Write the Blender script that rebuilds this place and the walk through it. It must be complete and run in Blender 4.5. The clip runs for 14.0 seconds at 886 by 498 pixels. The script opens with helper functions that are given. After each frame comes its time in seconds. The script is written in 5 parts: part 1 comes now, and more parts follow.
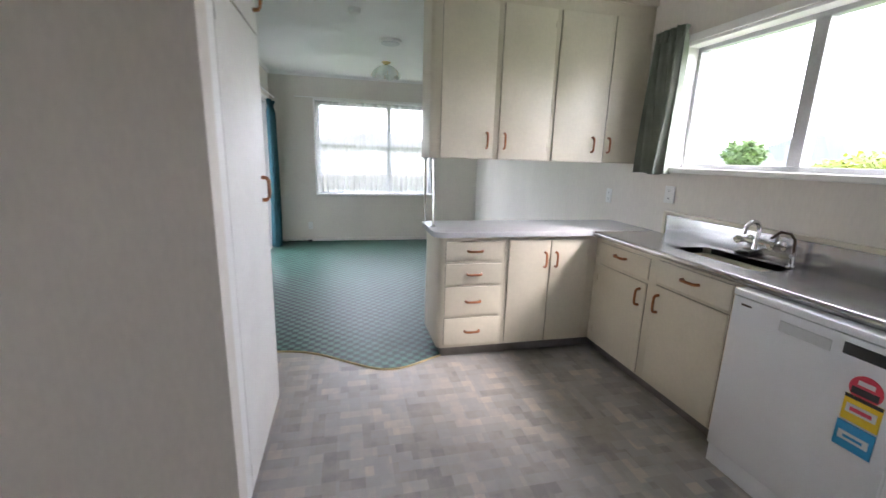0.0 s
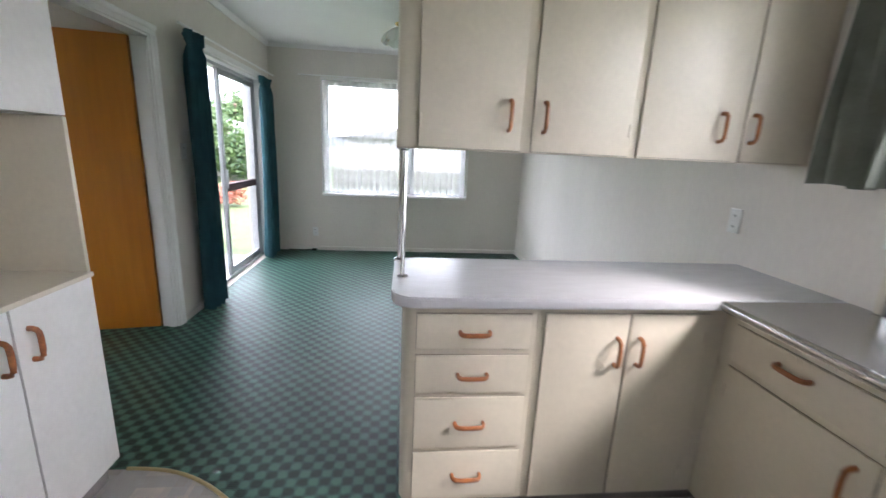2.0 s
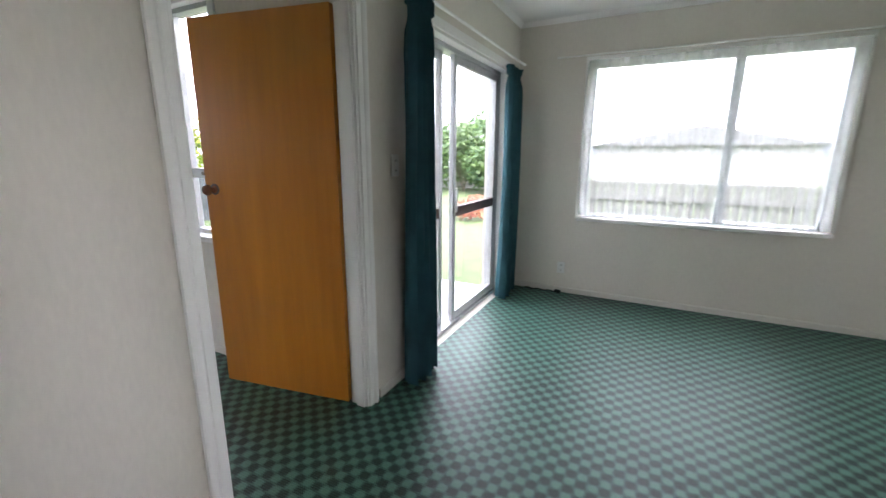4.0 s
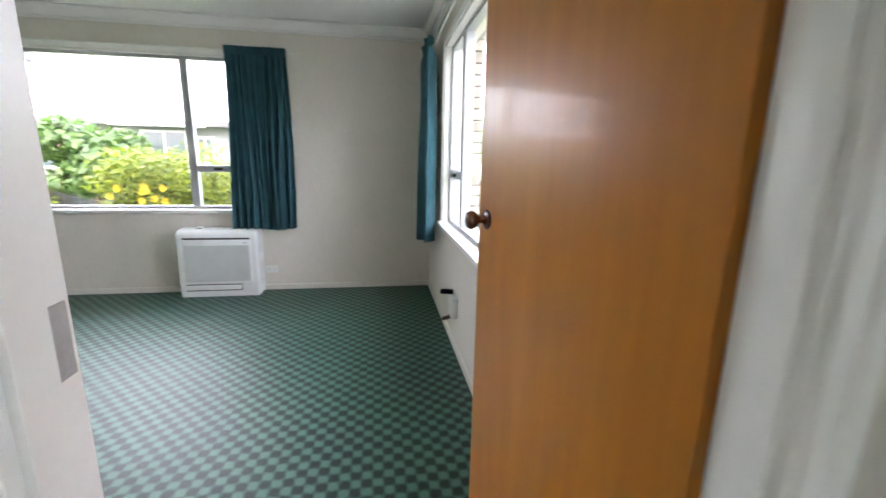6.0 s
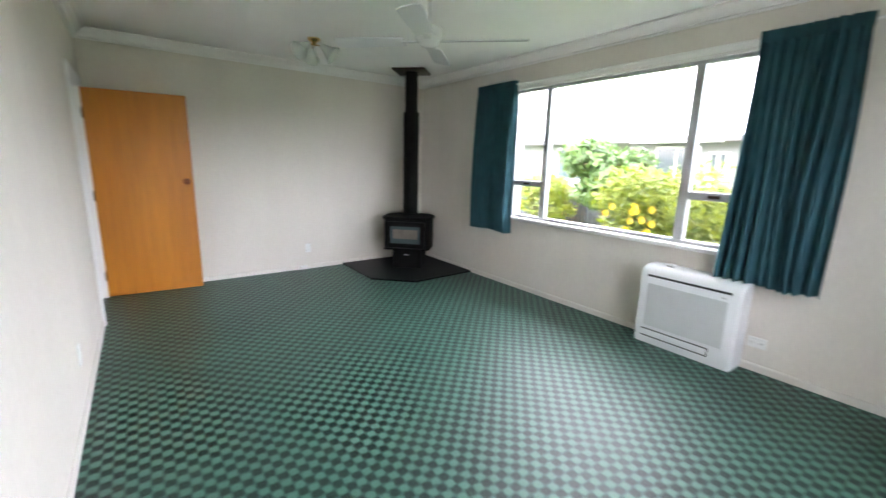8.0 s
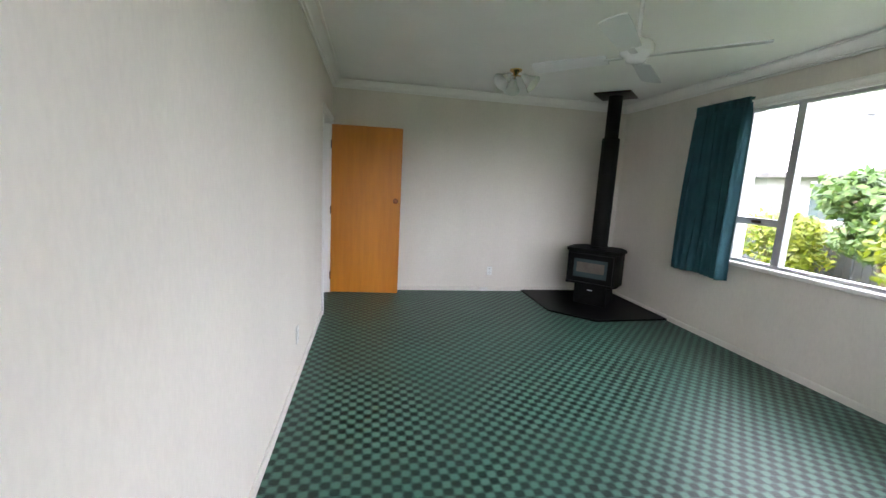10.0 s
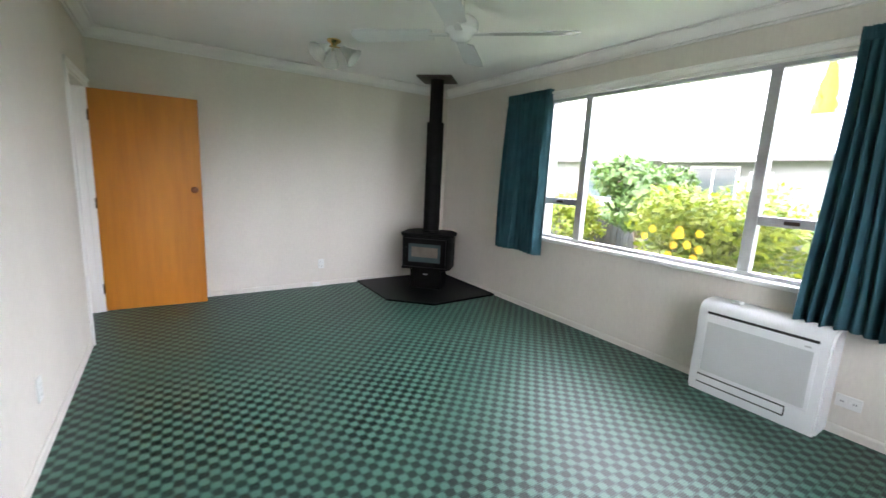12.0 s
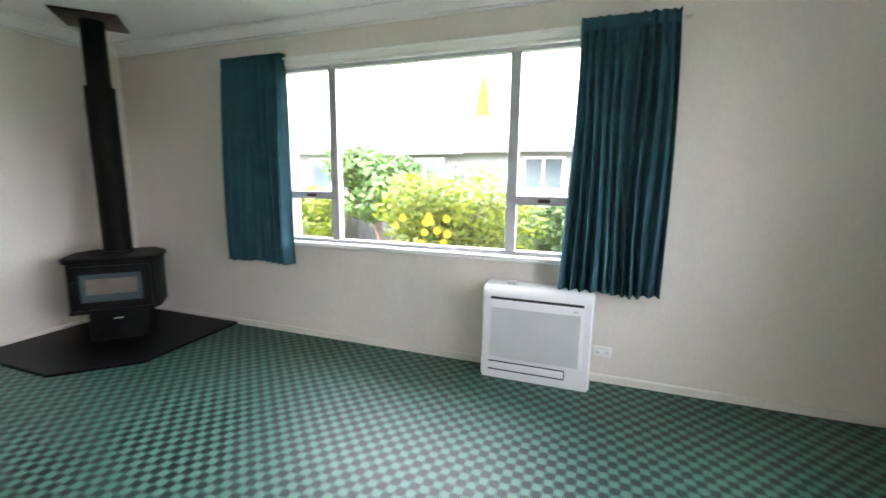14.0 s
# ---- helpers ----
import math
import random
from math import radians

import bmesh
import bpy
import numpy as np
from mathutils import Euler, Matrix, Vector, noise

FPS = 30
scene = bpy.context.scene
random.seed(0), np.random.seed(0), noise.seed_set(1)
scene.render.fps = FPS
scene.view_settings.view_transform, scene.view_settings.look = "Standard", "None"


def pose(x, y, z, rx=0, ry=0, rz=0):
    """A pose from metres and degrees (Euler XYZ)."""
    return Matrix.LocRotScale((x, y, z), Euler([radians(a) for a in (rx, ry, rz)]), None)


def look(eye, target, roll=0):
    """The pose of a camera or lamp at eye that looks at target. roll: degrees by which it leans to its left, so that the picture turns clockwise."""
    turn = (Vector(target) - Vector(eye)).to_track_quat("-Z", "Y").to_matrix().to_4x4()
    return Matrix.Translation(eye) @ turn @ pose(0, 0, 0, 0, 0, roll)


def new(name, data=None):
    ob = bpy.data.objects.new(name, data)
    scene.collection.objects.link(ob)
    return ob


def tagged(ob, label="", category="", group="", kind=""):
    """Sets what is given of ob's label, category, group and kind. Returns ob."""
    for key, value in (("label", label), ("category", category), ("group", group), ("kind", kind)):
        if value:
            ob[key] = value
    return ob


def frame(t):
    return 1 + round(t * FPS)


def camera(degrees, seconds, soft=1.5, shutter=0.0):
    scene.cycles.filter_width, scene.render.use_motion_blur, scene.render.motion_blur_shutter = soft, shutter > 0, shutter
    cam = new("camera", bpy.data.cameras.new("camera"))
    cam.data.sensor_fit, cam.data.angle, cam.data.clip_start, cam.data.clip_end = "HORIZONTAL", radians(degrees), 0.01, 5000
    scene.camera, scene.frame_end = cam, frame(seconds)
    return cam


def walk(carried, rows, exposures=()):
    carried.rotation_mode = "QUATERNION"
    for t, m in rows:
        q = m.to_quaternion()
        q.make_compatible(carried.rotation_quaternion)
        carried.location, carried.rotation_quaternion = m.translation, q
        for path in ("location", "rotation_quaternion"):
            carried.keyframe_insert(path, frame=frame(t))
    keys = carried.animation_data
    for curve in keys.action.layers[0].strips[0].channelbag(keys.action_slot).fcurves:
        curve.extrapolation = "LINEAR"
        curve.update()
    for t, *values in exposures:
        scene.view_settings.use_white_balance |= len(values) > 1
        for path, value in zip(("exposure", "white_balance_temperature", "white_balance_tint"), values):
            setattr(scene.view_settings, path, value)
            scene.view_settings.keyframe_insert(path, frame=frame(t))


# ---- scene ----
cam = camera(94.2, 14.0, shutter=0.3)
EXPOSURE = 3.35
PATH = [
    (0, (0.559, 0.611, 1.37), (1.016, 2.508, 0.933), 1.8),
    (0.5, (0.711, 0.977, 1.37), (1.288, 2.832, 0.896), 1.9),
    (1, (0.893, 1.318, 1.368), (1.532, 3.15, 0.885), 2.4),
    (1.5, (1.072, 1.594, 1.357), (1.561, 3.475, 0.882), 2.6),
    (2, (1.13, 1.875, 1.357), (1.337, 3.809, 0.893), 2.7),
    (2.5, (1.08, 2.215, 1.377), (0.97, 4.161, 0.927), 2.6),
    (4.8, (0.429, 3.851, 1.294), (-0.927, 5.25, 0.841), 0.4),
    (5, (0.331, 3.976, 1.303), (-1.152, 5.238, 0.846), 0.7),
    (5.4, (0.153, 4.195, 1.288), (-1.556, 5.143, 0.861), 1.0),
    (5.5, (0.091, 4.233, 1.296), (-1.676, 5.067, 0.865), 1.1),
    (5.7, (0.003, 4.348, 1.301), (-1.856, 4.951, 0.878), 0.9),
    (6, (-0.132, 4.407, 1.306), (-2.063, 4.715, 0.887), 1.1),
    (6.2, (-0.237, 4.436, 1.302), (-2.19, 4.54, 0.882), 1.0),
    (6.5, (-0.344, 4.45, 1.297), (-2.288, 4.223, 0.884), 1.3),
    (7, (-0.57, 4.399, 1.345), (-2.374, 3.655, 0.915), 1.1),
    (7.5, (-0.78, 4.344, 1.362), (-2.317, 3.136, 0.939), 1.3),
    (8, (-0.956, 4.215, 1.392), (-2.113, 2.637, 0.981), 1.5),
    (8.5, (-1.1, 4.2, 1.355), (-1.78, 2.352, 0.998), 1.9),
    (10.8, (-0.986, 4.084, 1.387), (-1.322, 2.137, 1.078), 3.2),
    (11, (-0.971, 4.066, 1.395), (-1.486, 2.162, 1.065), 2.8),
    (11.5, (-1.031, 3.995, 1.358), (-1.886, 2.22, 1.016), 3.0),
    (12, (-1.156, 3.866, 1.376), (-2.244, 2.224, 1.03), 2.8),
    (12.5, (-1.223, 3.698, 1.378), (-2.509, 2.211, 1.013), 2.0),
    (13, (-1.244, 3.509, 1.356), (-2.709, 2.195, 1.003), 1.3),
    (13.5, (-1.379, 3.374, 1.32), (-3.043, 2.317, 0.98), 1.1),
    (14, (-1.556, 3.209, 1.314), (-3.416, 2.549, 0.989), 0.7),
]
walk(cam, [(t, look(eye, target, roll)) for t, eye, target, roll in PATH], [(t, EXPOSURE + e, 6150 if t < 3 else 6400, 18) for t, e in ((0, 0.05), (0.5, -0.15), (1.2, -0.2), (2.0, -0.08), (2.5, -0.12), (5.0, 0.0), (5.5, 0.3), (6.0, 0.42), (6.5, 0.42), (7.5, 0.84), (8.5, 0.48), (11.0, 0.3), (12.0, 0.58), (13.0, 0.8), (14, 0.75))])

# ---- world and sun ----
world = bpy.data.worlds.new("overcast_sky")
scene.world = world
world.use_nodes = True
wn = world.node_tree
sky = wn.nodes.new("ShaderNodeTexSky")
sky.sky_type, sky.sun_disc = "NISHITA", False
sky.sun_elevation, sky.sun_rotation = radians(45), radians(122)
sky.dust_density, sky.ozone_density = 4.0, 1.0
soften = wn.nodes.new("ShaderNodeMixRGB")
soften.inputs[0].default_value = 0.7
soften.inputs[2].default_value = (11, 11.4, 11.9, 1)
wn.links.new(sky.outputs[0], soften.inputs[1])
wn.links.new(soften.outputs[0], wn.nodes["Background"].inputs[0])
wn.nodes["Background"].inputs[1].default_value = 0.15
sun_data = bpy.data.lights.new("sun", "SUN")
sun_data.energy, sun_data.angle, sun_data.color = 0.6, radians(18), (1, 0.97, 0.92)
sun = new("sun", sun_data)
sun.matrix_world = look((24, -13, 28), (0, 2, 0))


# ---- materials ----
def mat(name, color, rough=0.6, metal=0.0, vary=0.06, scale=6.0, fine=120.0, bump=0.05, hue=None, coat=0.0, stretch=(1, 1, 1), object_random=0.0, gloss=0.5):
    """A principled surface with a broad stain layer, a fine grain layer and a little relief."""
    m = bpy.data.materials.new(name)
    m.use_nodes = True
    nt = m.node_tree
    b = nt.nodes["Principled BSDF"]
    tc = nt.nodes.new("ShaderNodeTexCoord")
    mp = nt.nodes.new("ShaderNodeMapping")
    mp.inputs["Scale"].default_value = stretch
    nt.links.new(tc.outputs["Object"], mp.inputs[0])
    n1, n2 = nt.nodes.new("ShaderNodeTexNoise"), nt.nodes.new("ShaderNodeTexNoise")
    n1.inputs["Scale"].default_value, n2.inputs["Scale"].default_value = scale, fine
    n1.inputs["Detail"].default_value = 5
    for n in (n1, n2):
        nt.links.new(mp.outputs[0], n.inputs[0])
    add = nt.nodes.new("ShaderNodeMath")
    add.operation = "MULTIPLY_ADD"
    add.inputs[1].default_value = 0.4
    nt.links.new(n2.outputs[0], add.inputs[0])
    half = nt.nodes.new("ShaderNodeMath")
    half.operation = "MULTIPLY"
    half.inputs[1].default_value = 0.6
    nt.links.new(n1.outputs[0], half.inputs[0])
    nt.links.new(half.outputs[0], add.inputs[2])
    ramp = nt.nodes.new("ShaderNodeValToRGB")
    lo = [max(0, c * (1 - 2.2 * vary)) for c in color]
    hi = [min(1, c * (1 + 2.2 * vary)) for c in (hue or color)]
    ramp.color_ramp.elements[0].position, ramp.color_ramp.elements[1].position = 0.3, 0.7
    ramp.color_ramp.elements[0].color, ramp.color_ramp.elements[1].color = (*lo, 1), (*hi, 1)
    nt.links.new(add.outputs[0], ramp.inputs[0])
    out = ramp.outputs[0]
    if object_random:
        info = nt.nodes.new("ShaderNodeObjectInfo")
        hsv = nt.nodes.new("ShaderNodeHueSaturation")
        rng = nt.nodes.new("ShaderNodeMapRange")
        rng.inputs["To Min"].default_value, rng.inputs["To Max"].default_value = 1 - object_random, 1 + object_random
        nt.links.new(info.outputs["Random"], rng.inputs[0])
        nt.links.new(rng.outputs[0], hsv.inputs["Value"])
        nt.links.new(out, hsv.inputs["Color"])
        out = hsv.outputs[0]
    nt.links.new(out, b.inputs["Base Color"])
    b.inputs["Roughness"].default_value, b.inputs["Metallic"].default_value = rough, metal
    b.inputs["Coat Weight"].default_value = coat
    b.inputs["Specular IOR Level"].default_value = gloss
    if bump:
        bp = nt.nodes.new("ShaderNodeBump")
        bp.inputs["Strength"].default_value, bp.inputs["Distance"].default_value = bump, 0.004
        nt.links.new(add.outputs[0], bp.inputs["Height"])
        nt.links.new(bp.outputs[0], b.inputs["Normal"])
    return m


def glass_mat(name, tint=(1, 1, 1), rough=0.0, clear=0.93):
    m = bpy.data.materials.new(name)
    m.use_nodes = True
    nt = m.node_tree
    nt.nodes.remove(nt.nodes["Principled BSDF"])
    tr, gl, mix = nt.nodes.new("ShaderNodeBsdfTransparent"), nt.nodes.new("ShaderNodeBsdfGlossy"), nt.nodes.new("ShaderNodeMixShader")
    tr.inputs[0].default_value = (*tint, 1)
    gl.inputs["Roughness"].default_value = rough
    mix.inputs[0].default_value = 0.05
    nt.links.new(tr.outputs[0], mix.inputs[1])
    nt.links.new(gl.outputs[0], mix.inputs[2])
    nt.links.new(mix.outputs[0], nt.nodes["Material Output"].inputs[0])
    return m


def sheer_mat(name, color, through_share, base_rough=0.9):
    """Thin cloth or leaf: part of the light goes through."""
    m = bpy.data.materials.new(name)
    m.use_nodes = True
    nt = m.node_tree
    b = nt.nodes["Principled BSDF"]
    b.inputs["Base Color"].default_value, b.inputs["Roughness"].default_value = (*color, 1), base_rough
    tr, mix = nt.nodes.new("ShaderNodeBsdfTransparent"), nt.nodes.new("ShaderNodeMixShader")
    noise_node = nt.nodes.new("ShaderNodeTexNoise")
    noise_node.inputs["Scale"].default_value = 30
    rng = nt.nodes.new("ShaderNodeMapRange")
    rng.inputs["To Min"].default_value, rng.inputs["To Max"].default_value = through_share - 0.1, through_share + 0.1
    nt.links.new(noise_node.outputs[0], rng.inputs[0])
    nt.links.new(rng.outputs[0], mix.inputs[0])
    nt.links.new(b.outputs[0], mix.inputs[1])
    nt.links.new(tr.outputs[0], mix.inputs[2])
    nt.links.new(mix.outputs[0], nt.nodes["Material Output"].inputs[0])
    return m


def leaf_mat(name, dark, light):
    m = bpy.data.materials.new(name)
    m.use_nodes = True
    nt = m.node_tree
    b = nt.nodes["Principled BSDF"]
    geo, ramp = nt.nodes.new("ShaderNodeNewGeometry"), nt.nodes.new("ShaderNodeValToRGB")
    ramp.color_ramp.elements[0].color, ramp.color_ramp.elements[1].color = (*dark, 1), (*light, 1)
    nt.links.new(geo.outputs["Random Per Island"], ramp.inputs[0])
    nt.links.new(ramp.outputs[0], b.inputs["Base Color"])
    b.inputs["Roughness"].default_value = 0.5
    tl, mix = nt.nodes.new("ShaderNodeBsdfTranslucent"), nt.nodes.new("ShaderNodeMixShader")
    nt.links.new(ramp.outputs[0], tl.inputs[0])
    mix.inputs[0].default_value = 0.4
    nt.links.new(b.outputs[0], mix.inputs[1])
    nt.links.new(tl.outputs[0], mix.inputs[2])
    nt.links.new(mix.outputs[0], nt.nodes["Material Output"].inputs[0])
    return m


def math_node(nt, op, a, b=None, c=None):
    n = nt.nodes.new("ShaderNodeMath")
    n.operation = op
    for i, v in enumerate((a, b, c)):
        if v is None:
            continue
        if isinstance(v, (int, float)):
            n.inputs[i].default_value = v
        else:
            nt.links.new(v, n.inputs[i])
    return n.outputs[0]


def carpet_mat():
    """Loop-pile carpet: a diagonal lattice of darker and lighter green lozenges with fine ribs."""
    m = bpy.data.materials.new("green_patterned_carpet")
    m.use_nodes = True
    nt = m.node_tree
    b = nt.nodes["Principled BSDF"]
    geo = nt.nodes.new("ShaderNodeNewGeometry")
    sep = nt.nodes.new("ShaderNodeSeparateXYZ")
    wob = nt.nodes.new("ShaderNodeTexNoise")
    wob.inputs["Scale"].default_value = 45
    nt.links.new(geo.outputs["Position"], wob.inputs[0])
    nt.links.new(geo.outputs["Position"], sep.inputs[0])
    w = math_node(nt, "MULTIPLY_ADD", wob.outputs[0], 0.016, -0.008)
    x = math_node(nt, "ADD", sep.outputs[0], w)
    y = math_node(nt, "ADD", sep.outputs[1], w)
    k = math.pi / CARPET
    sx = math_node(nt, "SINE", math_node(nt, "MULTIPLY", x, k))
    sy = math_node(nt, "SINE", math_node(nt, "MULTIPLY", y, k))
    prod = math_node(nt, "MULTIPLY", sx, sy)
    rib_y = math_node(nt, "SINE", math_node(nt, "MULTIPLY", sep.outputs[1], 2 * math.pi / 0.0105))
    rib_x = math_node(nt, "SINE", math_node(nt, "MULTIPLY", sep.outputs[0], 2 * math.pi / 0.0105))
    ribs = math_node(nt, "ADD", rib_y, math_node(nt, "MULTIPLY", rib_x, rib_y))
    fine = nt.nodes.new("ShaderNodeTexNoise")
    fine.inputs["Scale"].default_value = 260
    nt.links.new(geo.outputs["Position"], fine.inputs[0])
    broad = nt.nodes.new("ShaderNodeTexNoise")
    broad.inputs["Scale"].default_value = 1.6
    nt.links.new(geo.outputs["Position"], broad.inputs[0])
    v = math_node(nt, "MULTIPLY_ADD", prod, 1.1, 0.42)
    clamp = nt.nodes.new("ShaderNodeClamp")
    nt.links.new(v, clamp.inputs[0])
    v2 = math_node(nt, "MULTIPLY_ADD", ribs, 0.2, clamp.outputs[0])
    v3 = math_node(nt, "MULTIPLY_ADD", math_node(nt, "SUBTRACT", fine.outputs[0], 0.5), 0.9, v2)
    v4 = math_node(nt, "MULTIPLY_ADD", math_node(nt, "SUBTRACT", broad.outputs[0], 0.5), 0.4, v3)
    ramp = nt.nodes.new("ShaderNodeValToRGB")
    ramp.color_ramp.elements[0].color = (0.002, 0.012, 0.008, 1)
    ramp.color_ramp.elements[1].color = (0.08, 0.188, 0.143, 1)
    nt.links.new(v4, ramp.inputs[0])
    nt.links.new(ramp.outputs[0], b.inputs["Base Color"])
    b.inputs["Roughness"].default_value = 0.43
    b.inputs["Specular IOR Level"].default_value = 0.38
    bp = nt.nodes.new("ShaderNodeBump")
    bp.inputs["Strength"].default_value, bp.inputs["Distance"].default_value = 0.2, 0.005
    nt.links.new(v3, bp.inputs["Height"])
    nt.links.new(bp.outputs[0], b.inputs["Normal"])
    return m


def vinyl_mat():
    """Printed sheet vinyl: staggered blocks of greys, browns and creams."""
    m = bpy.data.materials.new("parquet_print_vinyl")
    m.use_nodes = True
    nt = m.node_tree
    b = nt.nodes["Principled BSDF"]
    geo = nt.nodes.new("ShaderNodeNewGeometry")
    cols = []
    for rot, width in ((0.0, 0.11), (90.0, 0.19)):
        mp = nt.nodes.new("ShaderNodeMapping")
        mp.inputs["Rotation"].default_value = (0, 0, radians(rot))
        nt.links.new(geo.outputs["Position"], mp.inputs[0])
        br = nt.nodes.new("ShaderNodeTexBrick")
        br.inputs["Scale"].default_value = 1
        br.inputs["Brick Width"].default_value, br.inputs["Row Height"].default_value = width, 0.062
        br.inputs["Mortar Size"].default_value = 0.0006
        br.offset = 0.37
        br.inputs["Color1"].default_value, br.inputs["Color2"].default_value = (0, 0, 0, 1), (1, 1, 1, 1)
        br.inputs["Mortar"].default_value = (0.3, 0.3, 0.3, 1)
        nt.links.new(mp.outputs[0], br.inputs[0])
        cols.append(br.outputs[0])
    mix = nt.nodes.new("ShaderNodeMixRGB")
    mix.inputs[0].default_value = 0.42
    nt.links.new(cols[0], mix.inputs[1])
    nt.links.new(cols[1], mix.inputs[2])
    ns = nt.nodes.new("ShaderNodeTexNoise")
    ns.inputs["Scale"].default_value, ns.inputs["Detail"].default_value = 14, 6
    nt.links.new(geo.outputs["Position"], ns.inputs[0])
    bw = nt.nodes.new("ShaderNodeRGBToBW")
    nt.links.new(mix.outputs[0], bw.inputs[0])
    v = math_node(nt, "MULTIPLY_ADD", math_node(nt, "SUBTRACT", ns.outputs[0], 0.5), 0.7, bw.outputs[0])
    ramp = nt.nodes.new("ShaderNodeValToRGB")
    e = ramp.color_ramp.elements
    e[0].color, e[1].color = (0.26, 0.247, 0.238, 1), (0.54, 0.48, 0.41, 1)
    for pos, col in ((0.3, (0.36, 0.33, 0.302)), (0.55, (0.378, 0.365, 0.36)), (0.8, (0.455, 0.415, 0.375))):
        k = e.new(pos)
        k.color = (*col, 1)
    nt.links.new(v, ramp.inputs[0])
    nt.links.new(ramp.outputs[0], b.inputs["Base Color"])
    b.inputs["Roughness"].default_value = 0.3
    bp = nt.nodes.new("ShaderNodeBump")
    bp.inputs["Strength"].default_value, bp.inputs["Distance"].default_value = 0.1, 0.002
    nt.links.new(v, bp.inputs["Height"])
    nt.links.new(bp.outputs[0], b.inputs["Normal"])
    return m


CARPET = 0.0455
M = {}
M["carpet"] = carpet_mat()
M["vinyl"] = vinyl_mat()
M["wall"] = mat("cream_wallpaper", (0.725, 0.68, 0.618), 0.75, vary=0.03, scale=2.2, fine=70, bump=0.12, stretch=(1, 1, 0.35))
M["ceil"] = mat("white_ceiling_paint", (0.86, 0.86, 0.85), 0.8, vary=0.02, scale=1.5, fine=90, bump=0.05)
M["trim"] = mat("white_gloss_trim", (0.86, 0.85, 0.83), 0.35, vary=0.01, scale=4, fine=60, bump=0.03)
M["skirt"] = mat("cream_skirting_paint", (0.74, 0.7, 0.65), 0.5, vary=0.03, scale=4, fine=60, bump=0.03)
M["cab"] = mat("cream_cabinet_paint", (0.7, 0.64, 0.52), 0.38, vary=0.025, scale=5, fine=50, bump=0.05)
M["cabwhite"] = mat("white_cupboard_paint", (0.82, 0.81, 0.785), 0.5, vary=0.025, scale=4, fine=50, bump=0.05)
# brown that stands for the shade in the gaps round cabinet fronts
M["rebate"] = mat("rebate_shade_brown", (0.28, 0.235, 0.18), 0.7, vary=0.2, scale=20)
M["kick"] = mat("grey_toe_kick", (0.23, 0.21, 0.2), 0.6, vary=0.1, scale=9)
M["handle"] = mat("brown_wood_handle", (0.36, 0.13, 0.045), 0.3, vary=0.15, scale=30, coat=0.3, bump=0.02)
M["knob"] = mat("dark_turned_wood", (0.2, 0.065, 0.025), 0.25, vary=0.15, scale=30, coat=0.4, bump=0.02)
M["laminate"] = mat("grey_laminate", (0.62, 0.62, 0.64), 0.25, vary=0.03, scale=8, fine=200, bump=0.02, stretch=(1, 4, 1))
M["steel"] = mat("brushed_stainless", (0.44, 0.43, 0.42), 0.26, 1.0, vary=0.04, scale=10, fine=300, bump=0.02, stretch=(8, 1, 1))
M["chrome"] = mat("chrome", (0.75, 0.75, 0.76), 0.08, 1.0, vary=0.02, bump=0)
M["appliance"] = mat("white_appliance_enamel", (0.82, 0.83, 0.85), 0.25, vary=0.012, bump=0)
M["panelgrey"] = mat("pale_grey_plastic", (0.58, 0.6, 0.6), 0.5, vary=0.02)
M["black"] = mat("matte_black_steel", (0.004, 0.0037, 0.0037), 0.6, gloss=0.12, vary=0.25, scale=12, bump=0.08)
M["rubber"] = mat("black_rubber", (0.012, 0.012, 0.012), 0.7, vary=0.1)
M["hearth"] = mat("black_hearth_tile", (0.004, 0.0036, 0.004), 0.45, gloss=0.15, vary=0.2, scale=9)
M["brass"] = mat("brass", (0.7, 0.5, 0.2), 0.25, 1.0, vary=0.08, bump=0)
M["dark_metal"] = mat("bronze_metal", (0.09, 0.065, 0.05), 0.4, 0.9, vary=0.15)
M["alu"] = mat("mill_aluminium", (0.5, 0.51, 0.52), 0.4, 0.4, vary=0.06, scale=14)
M["bronze_bar"] = mat("brown_push_bar", (0.1, 0.055, 0.05), 0.5, vary=0.1)
M["teal"] = mat("teal_curtain_cloth", (0.021, 0.082, 0.104), 0.9, vary=0.15, scale=9, fine=380, bump=0.25)
M["kgreen"] = mat("sage_curtain_cloth", (0.24, 0.26, 0.22), 0.9, vary=0.12, scale=9, fine=300, bump=0.2)
M["sheer"] = sheer_mat("white_net", (0.85, 0.86, 0.86), 0.66)
M["glass"] = glass_mat("window_glass")
M["shade"] = glass_mat("lamp_glass", (0.9, 0.95, 0.92), 0.15)
M["frost"] = sheer_mat("frosted_lamp_glass", (0.8, 0.85, 0.82), 0.35, 0.2)
M["firebrick"] = mat("firebrick", (0.12, 0.1, 0.08), 0.9, vary=0.15)
M["plastic"] = mat("white_plastic", (0.78, 0.78, 0.76), 0.35, vary=0.015, bump=0)
M["yellow"] = mat("yellow_label", (0.85, 0.62, 0.03), 0.5, vary=0.03, bump=0)
M["blue"] = mat("blue_label", (0.03, 0.32, 0.62), 0.5, vary=0.03, bump=0)
M["red"] = mat("red_label", (0.7, 0.06, 0.1), 0.5, vary=0.03, bump=0)
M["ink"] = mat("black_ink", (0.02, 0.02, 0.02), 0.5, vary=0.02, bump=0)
M["paper"] = mat("white_label", (0.8, 0.8, 0.8), 0.6, vary=0.02, bump=0)
M["goldtrim"] = mat("gold_carpet_strip", (0.55, 0.45, 0.24), 0.35, 0.6, vary=0.1)
